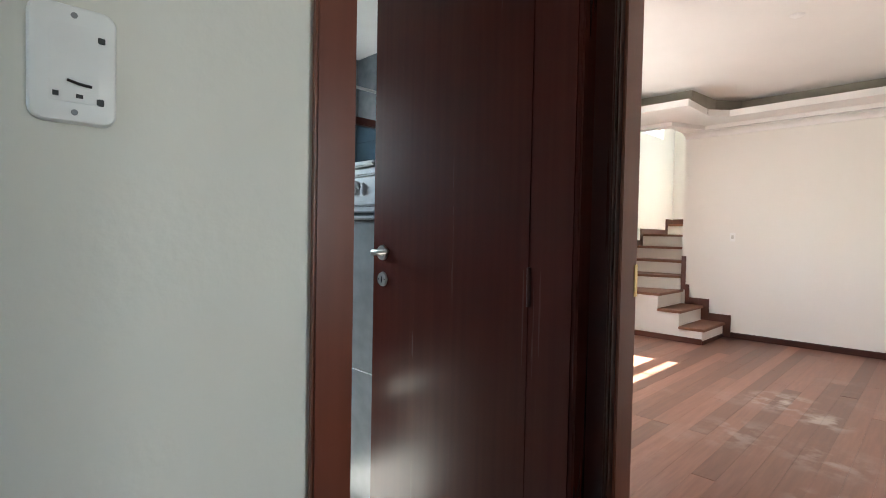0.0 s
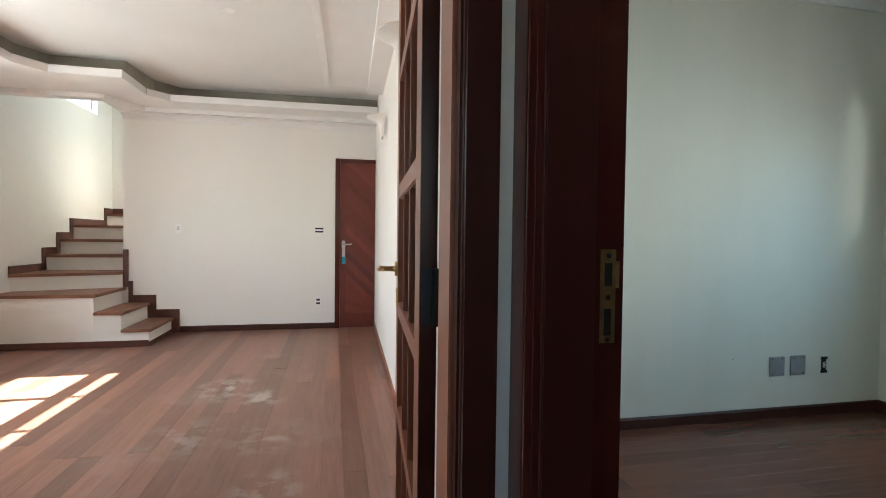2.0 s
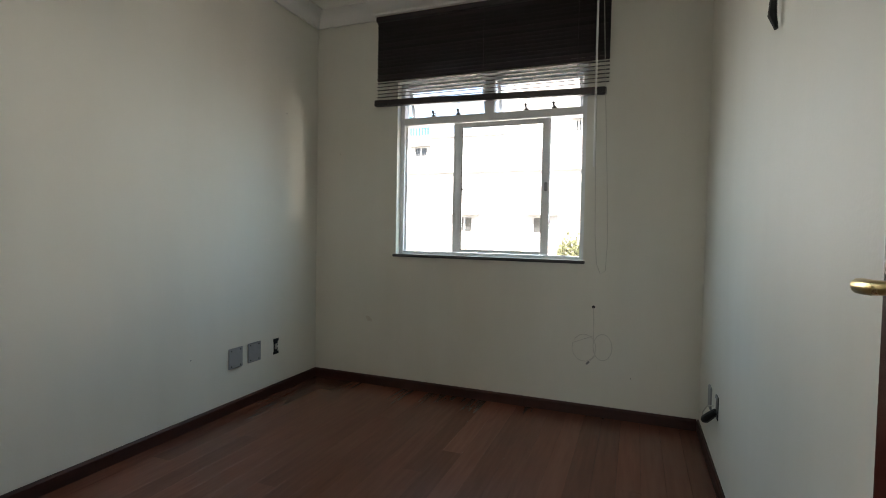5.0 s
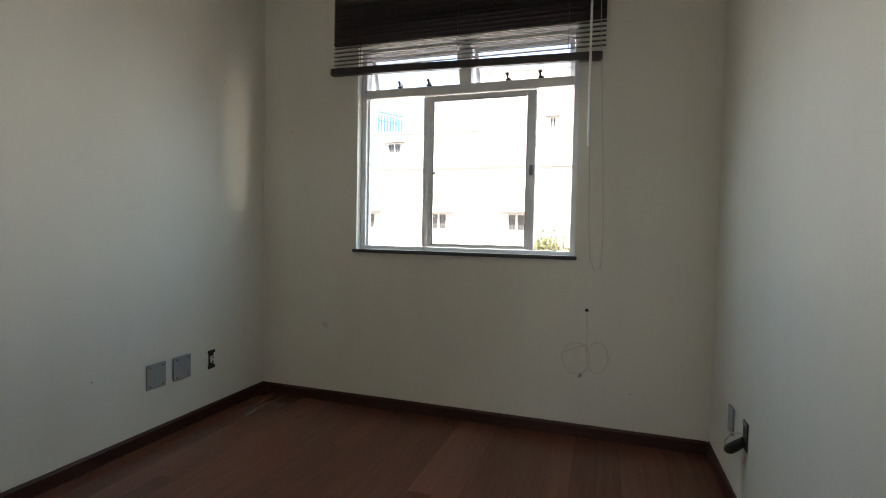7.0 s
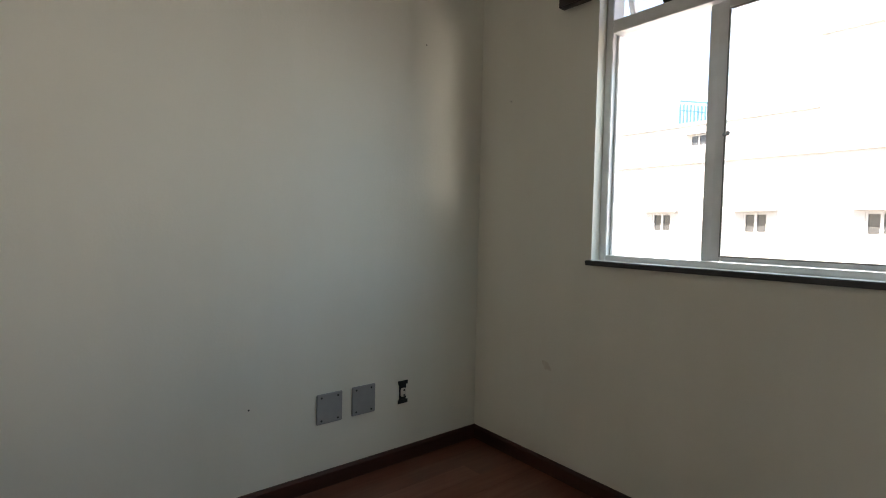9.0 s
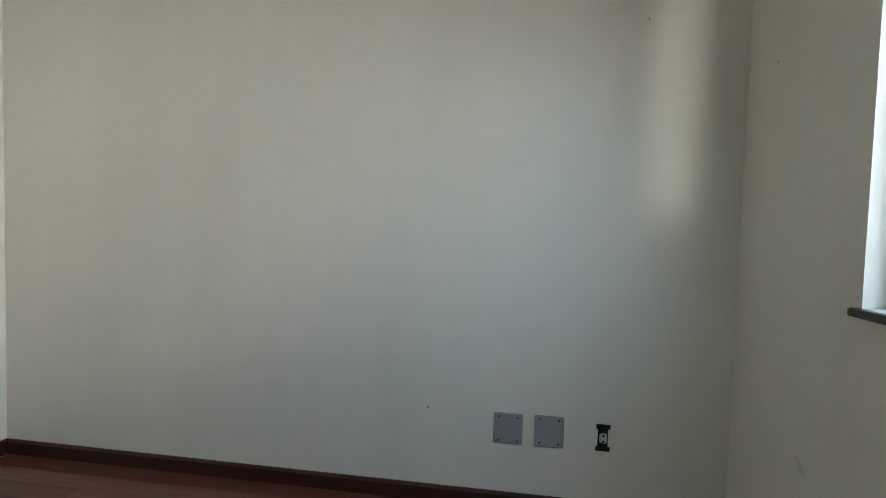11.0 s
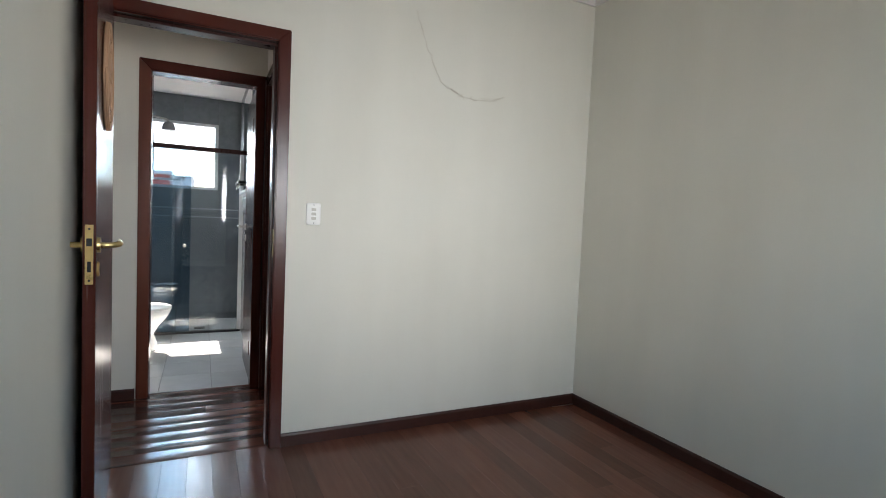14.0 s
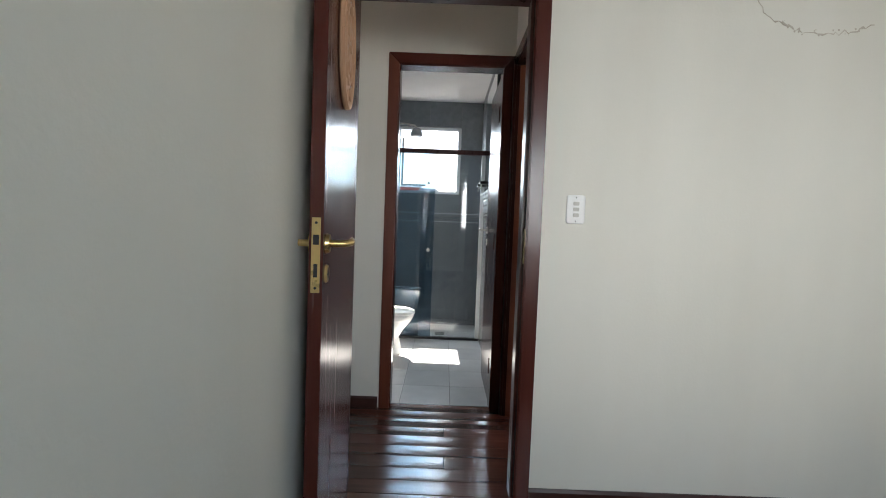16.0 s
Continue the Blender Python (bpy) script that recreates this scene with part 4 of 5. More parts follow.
vc = thing("antenna_cable", "thin old cable coiled on the wall below the window", "cable", m=pose(BX, -2.12, 0.70))
part("wall_hole", cyl((0, 0, 0.005), (-0.004, 0, 0.005), 0.010, seg=12), M_BLACK, vc, "dark cable hole")
run = [(-0.004, 0, 0.0), (-0.006, -0.004, -0.08), (-0.007, -0.006, -0.18)]
run += [(-0.008, 0.052 - 0.075 * math.cos(a) - 0.0, -0.262 + 0.088 * math.sin(a)) for a in [math.pi * 0.9 - k * 0.42 for k in range(16)]]
part("coil", tube(run, 0.0022, 6), M_CABLE, vc, smooth=True)
run2 = [(-0.008, -0.006, -0.18)] + [(-0.009, -0.062 + 0.058 * math.cos(a), -0.250 + 0.085 * math.sin(a)) for a in [k * 0.45 for k in range(15)]] + [(-0.009, -0.02, -0.31), (-0.009, 0.02, -0.35)]
part("coil", tube(run2, 0.0022, 6), M_CABLE, vc, smooth=True)
part("plug", cyl((-0.010, 0.018, -0.348), (-0.012, 0.034, -0.366), 0.007, seg=8), M_FRAMEGREY, vc)
sm = bmesh.new()
for dy, dz, r in ((0, 0, 0.016), (0.012, 0.006, 0.013), (-0.014, -0.010, 0.012), (-0.022, -0.016, 0.008), (0.020, 0.012, 0.008), (0.004, -0.014, 0.009)):
    cyl((BX - 0.0006 - r * 0.01, -0.48 + dy, 0.50 + dz), (BX + 0.001, -0.48 + dy, 0.50 + dz), r * 0.9, r, 14, bm=sm)
single("wall_smudge", sm, M_SMUDGE, "small pale brown smudge on the wall", "stain")
# holes of pulled nails in the plaster
for a, z in ((2.917, 1.995), (2.093, 0.40)):
    single("nail_hole", cyl((a, -0.0008, z), (a, 0.001, z), 0.0035, seg=8), M_SILL, "small dark nail hole in the plaster", "nail hole", "structure")
for a, z in ((-0.212, 1.754), (-2.356, 0.268)):
    single("nail_hole", cyl((BX - 0.0008, a, z), (BX + 0.001, a, z), 0.0035, seg=8), M_SILL, "small dark nail hole in the plaster", "nail hole", "structure")
hk = thing("cable_outlet", "dark cable stubs hanging from a hole in the wall", "cable", m=pose(1.74, BS, 1.90))
part("stub", tube([(0, 0.0, 0.02), (0.01, 0.018, 0.0), (0.012, 0.02, -0.06), (-0.004, 0.012, -0.105)], [0.008, 0.010, 0.013, 0.006], 8), M_BLACK, hk, smooth=True)
part("stub", tube([(-0.02, 0.0, 0.10), (-0.03, 0.015, 0.05), (-0.01, 0.02, 0.01)], 0.007, 8), M_CABLE, hk, smooth=True)


def switch_plate(name, m, w, h, label, keys=3):
    s = thing(name, label, "light switch", m=m)
    rings = []
    for y, inset in ((0.0, 0.0), (0.005, 0.0), (0.008, 0.002), (0.009, 0.006)):
        r, ring = 0.013, []
        for cx, cz, a0 in ((1, 1, 0), (-1, 1, 90), (-1, -1, 180), (1, -1, 270)):
            for k in range(5):
                a = radians(a0 + 22.5 * k)
                ring.append((cx * (w / 2 - r) + (r - inset) * math.cos(a), y, cz * (h / 2 - r) + (r - inset) * math.sin(a)))
        rings.append(ring)
    part("plate", loft(rings), M_PLASTIC_WHITE, s, smooth=True)
    part("surround", box(-w * 0.28, w * 0.28, 0.0088, 0.0100, -h * 0.33, h * 0.33, 0.0005), M_PLASTIC_WHITE, s)
    for k in range(keys):
        z = (k - (keys - 1) / 2) * h * 0.20
        part("rocker", box(-w * 0.16, w * 0.16, 0.0098, 0.0145, z - h * 0.065, z + h * 0.065, 0.002), M_CABLE, s)
    for z in (-h * 0.41, h * 0.41):
        part("screw", cyl((0, 0.0085, z), (0, 0.0098, z), 0.003, seg=8), M_FRAMEGREY, s)
    return s


switch_plate("light_switch", pose(0.0, -1.838, 1.244, 0, 0, -90), 0.076, 0.117, "white three-way light switch with rounded plate")
hall_plate = switch_plate("light_switch", pose(HALL_W, -3.003, 1.345, 0, 0, -90), 0.072, 0.115, "worn grey-white hall switch plate with dark openings", 0)
for x, z, w_, h_ in ((0.015, -0.031, 0.006, 0.006), (-0.004, -0.031, 0.007, 0.005), (-0.021, -0.034, 0.007, 0.007), (-0.022, 0.028, 0.007, 0.006)):
    part("opening", box(x - w_ / 2, x + w_ / 2, 0.0085, 0.0105, z - h_ / 2, z + h_ / 2, 0.0006), M_SILL, hall_plate)
part("slot", tube([(0.006, 0.0105, -0.0165), (-0.003, 0.0110, -0.0190), (-0.014, 0.0105, -0.0200)], 0.0016, 6), M_SILL, hall_plate)

# crack and damp line in the plaster, a shallow relief in the paint
crack = [(-1.29, 2.42), (-1.275, 2.36), (-1.245, 2.29), (-1.215, 2.225), (-1.190, 2.17), (-1.165, 2.11), (-1.125, 2.045), (-1.08, 2.02), (-1.035, 2.003), (-0.985, 1.985), (-0.91, 1.975), (-0.84, 1.985), (-0.76, 1.99), (-0.69, 2.02), (-0.62, 2.05)]
cr = bmesh.new()
fine, jag = [], random.Random(11)
for (ya, za), (yb, zb) in zip(crack, crack[1:]):
    for k in range(5):
        u = k / 5
        fine.append((-0.0008, ya + (yb - ya) * u + jag.gauss(0, 0.0045), za + (zb - za) * u + jag.gauss(0, 0.0045)))
for a in range(0, len(fine) - 6, 5):
    seg = fine[a:a + 6]
    low = a > 30
    tube(seg, [jag.uniform(0.0012, 0.0028) + (jag.choice((0.0, 0.001, 0.0035)) if low else 0.0) for _ in seg], 5, cr)
for k in range(26):
    _, y, z = fine[34 + (k * 3) % (len(fine) - 40)]
    y, z, w_ = y + jag.uniform(-0.018, 0.018), z + jag.uniform(-0.006, 0.012), jag.uniform(0.001, 0.006)
    cyl((-0.001, y, z), (0.0007, y, z), w_, w_ * 0.7, 6, bm=cr)
single("plaster_crack", cr, M_CRACK, "thin brown crack in the wall plaster", "crack", "structure")

# ---- staircase ----
st = thing("staircase", "white plastered winding staircase with brown wooden treads", "staircase", kind="structure")
R, SF = 0.18, 2.923
xsn = [-2.290, -2.545, -2.795]
for n, x in enumerate(xsn[:2]):
    zt, xe = R * (n + 1), xsn[n + 1]
    part("step_body", box(xe + 0.0005, x, SF, LIV_N, R * n, zt - 0.032), M_LIVING, st)
    part("tread", box(xe + 0.001, x + 0.028, SF - 0.022, LIV_N - 0.002, zt - 0.031, zt, 0.005), M_TREAD, st)
part("step_body", box(LIV_W, xsn[1], SF + 0.0005, LIV_N, 0.0, R - 0.0005), M_LIVING, st)
part("landing_body", box(LIV_W, xsn[2], SF, LIV_N, R, R * 3 - 0.032), M_LIVING, st)
part("tread", box(LIV_W, xsn[2] + 0.028, SF - 0.022, LIV_N - 0.002, R * 3 - 0.031, R * 3, 0.005), M_TREAD, st)
w4 = [(LIV_W, 3.285), (-2.802, 3.625), (-2.802, LIV_N + 0.29), (LIV_W, LIV_N + 0.29)]
part("step_body", prism(w4, R * 3 + 0.0005, R * 4 - 0.032), M_LIVING, st)
part("tread", prism([(LIV_W, 3.257), (-2.802, 3.598), (-2.802, 3.96), (LIV_W, 3.96)], R * 4 - 0.0315, R * 4), M_TREAD, st)
yn = [3.965, 4.275, 4.590, 5.560]
for k, y in enumerate(yn):
    zt = R * (5 + k)
    ye = yn[k + 1] if k < 3 else 5.75
    part("step_body", box(LIV_W, -2.802, y, 5.75, zt - R + 0.0005 if k else R * 4 + 0.0005, zt - 0.032), M_LIVING, st)
    part("tread", box(LIV_W, -2.802, y - 0.028, 5.75 if k == 3 else ye - 0.001, zt - 0.0315, zt, 0.004), M_TREAD, st)
# stepped skirting boards
sk_steps = [(-2.205, xsn[0] - 0.03, 0.0, 0.275), (xsn[0] - 0.0305, -2.455, R + 0.001, 0.275), (-2.4555, xsn[1] - 0.03, R + 0.001, 0.447), (xsn[1] - 0.0305, -2.698, 2 * R + 0.001, 0.447), (-2.6985, -2.745, 2 * R + 0.001, 0.61), (-2.7455, -2.80, 3 * R + 0.001, 0.975)]
for xa, xb, za, zb in sk_steps:
    part("skirting", box(xb, xa, LIV_N - 0.016, LIV_N - 0.0005, za, zb, 0.002), M_SKIRT, st)
part("skirting", box(LIV_W + 0.0005, LIV_W + 0.016, 3.26, 3.94, R * 4 + 0.001, R * 4 + 0.085, 0.002), M_SKIRT, st)
for k, y in enumerate(yn):
    zt = R * (5 + k)
    ye = yn[k + 1] if k < 3 else 5.75
    part("skirting", box(LIV_W + 0.0005, LIV_W + 0.016, y - 0.10, y - 0.03, zt - R + 0.001, zt + 0.085, 0.002), M_SKIRT, st)
    part("skirting", box(LIV_W + 0.0005, LIV_W + 0.016, y - 0.0295, ye - 0.1005 if k < 3 else ye, zt + 0.001, zt + 0.085, 0.002), M_SKIRT, st)
part("skirting", box(LIV_W + 0.017, -2.802, 5.734, 5.7495, R * 8 + 0.001, R * 8 + 0.09, 0.002), M_SKIRT, st)
part("skirting", box(LIV_W, xsn[0] + 0.002, SF - 0.014, SF - 0.0005, 0, 0.065, 0.002), M_SKIRT, st)
part("skirting", box(xsn[0] + 0.0005, xsn[0] + 0.014, SF, LIV_N - 0.02, 0, 0.045, 0.002), M_SKIRT, st)

# ---- living room windows, wall fittings ----
def plain_window(name, x, w, label):
    o = thing(name, label, "window", kind="structure")
    ya, yb, za, zb = w
    for a, b, c, d in ((ya, ya + 0.035, za, zb), (yb - 0.035, yb, za, zb), (ya + 0.0355, yb - 0.0355, za, za + 0.03), (ya + 0.0355, yb - 0.0355, zb - 0.03, zb)):
        frame_bar(o, "frame", x - 0.03, x + 0.03, a, b, c, d)
    return o


lw = plain_window("window_2", LIV_W - 0.10, LWIN, "white metal sliding window flooding the living room with sun")
frame_bar(lw, "transom", LIV_W - 0.13, LIV_W - 0.07, LWIN[0] + 0.036, LWIN[1] - 0.036, 1.938, 2.050)
for yy in (0.575, 1.215):
    frame_bar(lw, "mullion", LIV_W - 0.125, LIV_W - 0.075, yy - 0.03, yy + 0.03, 1.145, 1.9375)
for yy in (0.575, 1.215):
    frame_bar(lw, "mullion", LIV_W - 0.125, LIV_W - 0.075, yy - 0.02, yy + 0.02, 2.0505, 2.2645)
pane_at(lw, LIV_W - 0.10, LWIN[0] + 0.036, LWIN[1] - 0.036, 1.1445, 1.9375)
pane_at(lw, LIV_W - 0.10, LWIN[0] + 0.036, LWIN[1] - 0.036, 2.0505, 2.264)
sw = plain_window("window_3", LIV_W - 0.10, SWIN, "bright stairwell window high on the wall")
pane_at(sw, LIV_W - 0.10, SWIN[0] + 0.036, SWIN[1] - 0.036, SWIN[2] + 0.031, SWIN[3] - 0.031)


# frame of the added opening in the unseen end of the hall
hw = thing("window_5", "unseen white framed opening added to light the hall", "window", kind="structure")
for a, b, c, d in ((HALL_LIGHT_HOLE[0], HALL_LIGHT_HOLE[0] + 0.04, HALL_LIGHT_HOLE[2], HALL_LIGHT_HOLE[3]), (HALL_LIGHT_HOLE[1] - 0.04, HALL_LIGHT_HOLE[1], HALL_LIGHT_HOLE[2], HALL_LIGHT_HOLE[3]), (HALL_LIGHT_HOLE[0] + 0.0405, HALL_LIGHT_HOLE[1] - 0.0405, HALL_LIGHT_HOLE[2], HALL_LIGHT_HOLE[2] + 0.04), (HALL_LIGHT_HOLE[0] + 0.0405, HALL_LIGHT_HOLE[1] - 0.0405, HALL_LIGHT_HOLE[3] - 0.04, HALL_LIGHT_HOLE[3])):
    part("frame", box(a, b, -4.57, -4.53, c, d, 0.003), M_ALU, hw)


def small_plate(name, x, z, w, h, label, slots):
    s = thing(name, label, "socket" if slots else "light switch", m=pose(x, LIV_N, z, 0, 0, 180))
    part("plate", box(-w / 2, w / 2, 0, 0.008, -h / 2, h / 2, 0.003), M_PLASTIC_WHITE, s)
    for a, b, c, d in slots:
        part("insert", box(a, b, 0.0075, 0.0105, c, d, 0.001), M_BLACK, s)
    if not slots:
        part("rocker", box(-w * 0.22, w * 0.22, 0.0075, 0.012, -h * 0.2, h * 0.2, 0.002), M_CABLE, s)
    return s


small_plate("light_switch", -2.218, 1.228, 0.062, 0.105, "small white light switch on the living room wall", [])
small_plate("intercom_socket", -0.607, 1.228, 0.115, 0.085, "white wall plate with two dark slots", [(-0.05, 0.05, 0.008, 0.03), (-0.05, 0.05, -0.03, -0.008)])
small_plate("wall_socket", -0.617, 0.338, 0.07, 0.11, "white wall socket with dark slots", [(-0.022, 0.022, 0.01, 0.035), (-0.022, 0.022, -0.035, -0.01)])


def sconce(m):
    """Half-round alabaster uplighter: flared bowl cut flat against the wall, with a metal tip."""
    s = thing("wall_sconce", "flared alabaster glass wall sconce, switched off", "wall lamp", group="wall sconces along the living room", m=m)
    prof = [(0.012, 0.0), (0.032, 0.02), (0.046, 0.06), (0.052, 0.10), (0.075, 0.135), (0.125, 0.158), (0.150, 0.172), (0.152, 0.178), (0.145, 0.176), (0.118, 0.164), (0.068, 0.143), (0.044, 0.10)]
    n = 20
    bm = bmesh.new()
    rows = [[bm.verts.new((-r * math.sin(math.pi * k / n), r * 1.15 * math.cos(math.pi * k / n), z)) for k in range(n + 1)] for r, z in prof]
    for a, b in zip(rows, rows[1:]):
        for k in range(n):
            bm.faces.new((a[k], a[k + 1], b[k + 1], b[k]))
    part("shade", bm, M_SHADE, s, smooth=True)
    part("back_plate", box(-0.012, 0.006, -0.035, 0.035, 0.02, 0.13, 0.003), M_STEEL, s)
    part("finial", cyl((-0.015, 0, -0.022), (-0.012, 0, 0.006), 0.006, 0.014, 12), M_STEEL, s, smooth=True)
    return s


sc = sconce(pose(0.006, 1.80, 2.055, 0, 0, -1.6))
copy_thing(sc, pose(-0.066, -0.08, 2.055, 0, 0, -1.6))

# ---- bathroom ----
BWIN = (-2.93, -2.22, 1.48, 2.218)
wall("wall_bath_west", walled("x", BATH_W - 0.11, BATH_W - 0.008, BATH_S - 0.1, BATH_N + 0.05, 0, 2.9, [BWIN]), M_GROUT, "grey tiled bathroom wall with window")
wall("wall_bath_north", walled("y", BATH_N + 0.008, ARCH_S - 0.0005, BATH_W - 0.11, BATH_IN, 0, 2.9), M_GROUT, "grey tiled bathroom wall")
wall("wall_bath_south", walled("y", BATH_S - 0.1, BATH_S - 0.008, BATH_W, BATH_IN, 0, 2.9), M_GROUT, "grey tiled bathroom wall")
single("ceiling_bathroom", box(BATH_W, BATH_IN, BATH_S, BATH_N, 2.50, 2.60), M_PLASTER, "smooth white bathroom ceiling with a recessed spot", "ceiling", "structure")
spot = thing("ceiling_spot", "small recessed white ceiling spotlight", "ceiling lamp", m=pose(-2.35, -2.40, 2.50))
part("ring", cyl((0, 0, -0.006), (0, 0, 0), 0.04, 0.045, 20), M_PLASTIC_WHITE, spot, smooth=True)
part("lens", cyl((0, 0, -0.008), (0, 0, -0.005), 0.026, seg=16), M_STEEL, spot, smooth=True)
bw = plain_window("window_4", BATH_W - 0.06, BWIN, "white framed bathroom window, glaring with daylight")
inner_sash = part("sash", box(BATH_W - 0.07, BATH_W - 0.05, -2.885, -2.86, 1.56, 2.10, 0.004), M_ALU, bw, "tilting sash bar")
part("sash_bar", box(BATH_W - 0.07, BATH_W - 0.05, -2.8595, -2.60, 1.56, 1.585, 0.004), M_ALU, inner_sash)
pane_at(bw, BATH_W - 0.06, BWIN[0] + 0.036, BWIN[1] - 0.036, BWIN[2] + 0.031, BWIN[3] - 0.031)

for a, b, c, d in ((-2.573, -2.561, 1.578, 1.622), (-2.588, -2.5735, 1.594, 1.606), (-2.5605, -2.546, 1.594, 1.606)):
    part("catch", box(BATH_W - 0.050, BATH_W - 0.040, a, b, c, d, 0.001), M_SILL, bw, "small dark cross-shaped catch")

shower = thing("shower_screen", "glass shower screen with dark top rail", "shower screen")
SX = -2.875
part("top_rail", box(SX - 0.025, SX + 0.025, -3.148, -1.994, 1.828, 1.872, 0.004), M_DARKWOOD, shower, "dark metal top rail")
part("bottom_rail", box(SX - 0.025, SX + 0.025, -3.148, -1.994, 0.0, 0.022, 0.003), M_BLACK, shower, "black floor rail")
g1 = part("fixed_pane", box(SX - 0.016, SX - 0.009, -3.14, -2.475, 0.0225, 1.8275), M_SHOWER_BLUE, shower, "bluish tinted fixed glass pane")
g1.visible_shadow = False
g2 = part("sliding_pane", box(SX + 0.009, SX + 0.016, -2.64, -2.035, 0.0225, 1.8275), M_SHOWER, shower, "clear sliding glass pane")
g2.visible_shadow = False
part("knob", cyl((SX + 0.0165, -2.525, 0.885), (SX + 0.045, -2.525, 0.885), 0.016, 0.013, 14), M_STEEL, g2, "round steel knob", smooth=True)
part("side_profile", box(SX - 0.02, SX + 0.02, -2.03, -1.9935, 0.0225, 1.8275, 0.002), M_ALU, shower)
ledge = thing("tiled_ledge", "low grey tiled seat behind the shower glass", "ledge", kind="structure")
part("body", box(-3.10, -2.915, BATH_S, -2.60, 0, 0.465), M_TILE, ledge)
part("top", box(-3.11, -2.905, BATH_S, -2.59, 0.4655, 0.485, 0.006), M_TILE, ledge)
shw = thing("electric_shower", "grey dome-shaped electric shower head on an arm", "shower head", m=pose(-3.25, -2.70, 2.055))
dome = [(0.018, 0.085), (0.034, 0.08), (0.052, 0.06), (0.062, 0.035), (0.066, 0.014), (0.062, 0.0), (0.01, -0.003)]
part("dome", loft([[(r * math.cos(a), r * math.sin(a), z) for a in [2 * math.pi * k / 24 for k in range(24)]] for r, z in dome]), M_PLASTIC_GREY, shw, smooth=True)
part("arm", tube([(0, 0, 0.08), (0, -0.02, 0.11), (0, -0.12, 0.125), (0, BATH_S + 2.70, 0.125)], 0.010, 10), M_STEEL, shw, smooth=True)
single("floor_drain", box(-3.16, -3.06, -2.43, -2.33, 0.0, 0.006, 0.002), M_BLACK, "dark square shower floor drain", "drain")

# toilet, with its back to the south wall
wc = thing("toilet", "white ceramic toilet with closed lid", "toilet", m=pose(-2.30, BATH_S, 0.0) @ Matrix.Diagonal((0.95, 0.90, 0.90, 1)))


def egg(cy, a, b, z, n=28, front=1.25):
    return [(a * math.cos(t), cy + (b * front if math.sin(t) > 0 else b) * math.sin(t), z) for t in [2 * math.pi * k / n for k in range(n)]]


part("bowl", loft([egg(0.30, 0.105, 0.155, 0.0), egg(0.30, 0.10, 0.15, 0.06), egg(0.29, 0.092, 0.135, 0.16), egg(0.30, 0.115, 0.165, 0.24), egg(0.33, 0.16, 0.195, 0.32), egg(0.345, 0.180, 0.205, 0.375), egg(0.345, 0.180, 0.205, 0.392)]), M_CERAMIC, wc, smooth=True)
part("seat", loft([egg(0.345, 0.184, 0.208, 0.394), egg(0.345, 0.188, 0.212, 0.402), egg(0.345, 0.186, 0.210, 0.412)]), M_PLASTIC_WHITE, wc, smooth=True)
part("lid", loft([egg(0.345, 0.184, 0.208, 0.414), egg(0.345, 0.186, 0.210, 0.424), egg(0.340, 0.165, 0.190, 0.436), egg(0.33, 0.08, 0.10, 0.441)]), M_PLASTIC_WHITE, wc, smooth=True)
part("hinge_block", box(-0.09, 0.09, 0.135, 0.165, 0.395, 0.43, 0.006), M_PLASTIC_WHITE, wc)
part("pedestal_back", box(-0.085, 0.085, 0.004, 0.22, 0.0, 0.33, 0.02), M_CERAMIC, wc)

mir = thing("bathroom_mirror", "large frameless mirror above the relief tile band", "mirror")
part("glass", box(-2.70, -1.815, BATH_N - 0.022, BATH_N - 0.016, 1.446, 2.35, 0.001), M_MIRROR, mir)
part("backing", box(-2.69, -1.825, BATH_N - 0.0155, BATH_N - 0.0005, 1.456, 2.34), M_BLACK, mir)
for x in (-2.16, -2.46):
    tb = thing("mirror_shelf_clip", "small black holder with a bent wire on the mirror ledge", "holder", group="black holders below the mirror", m=pose(x, BATH_N - 0.024, 1.475))
    part("block", box(-0.055, 0.055, -0.075, -0.002, 0.020, 0.045, 0.004), M_BLACK, tb)
    part("wire", tube([(0.045, -0.06, 0.022), (0.05, -0.065, -0.005), (0.0, -0.068, -0.022), (-0.045, -0.065, -0.005), (-0.05, -0.06, 0.022)], 0.004, 6), M_STEEL, tb, smooth=True)
band = thing("relief_tile_band", "pewter-coloured relief border tiles with scrolls", "tile border", kind="structure", m=pose(0, BATH_N, 0))
part("ledge", box(-2.74, -1.81, -0.050, -0.0005, 1.425, 1.444, 0.006), M_BAND, band)
part("moulding", box(-2.74, -1.81, -0.030, -0.0005, 1.395, 1.4245, 0.006), M_BAND, band)
part("relief_field", box(-2.74, -1.81, -0.014, -0.0005, 1.305, 1.3945), M_BAND, band)
for z0_, z1_ in ((1.285, 1.3045), (1.262, 1.2815), (1.236, 1.250)):
    part("moulding", box(-2.74, -1.81, -0.024, -0.0005, z0_, z1_, 0.005), M_BAND, band)
for k in range(8):
    x = -2.70 + k * 0.105
    sp = [(x + (0.034 - 0.0028 * j) * math.cos(0.7 * j), -0.018, 1.348 + (0.034 - 0.0028 * j) * math.sin(0.7 * j)) for j in range(11)]
    part("scroll", tube(sp, 0.0065, 6), M_BAND, band, smooth=True)
    part("leaf_drop", loft([[(x + 0.052 + 0.012 * r * math.cos(q), yy, 1.348 + 0.026 * r * math.sin(q)) for q in [2 * math.pi * i / 12 for i in range(12)]] for r, yy in ((1, -0.014), (0.7, -0.022), (0.2, -0.024))]), M_BAND, band, smooth=True)

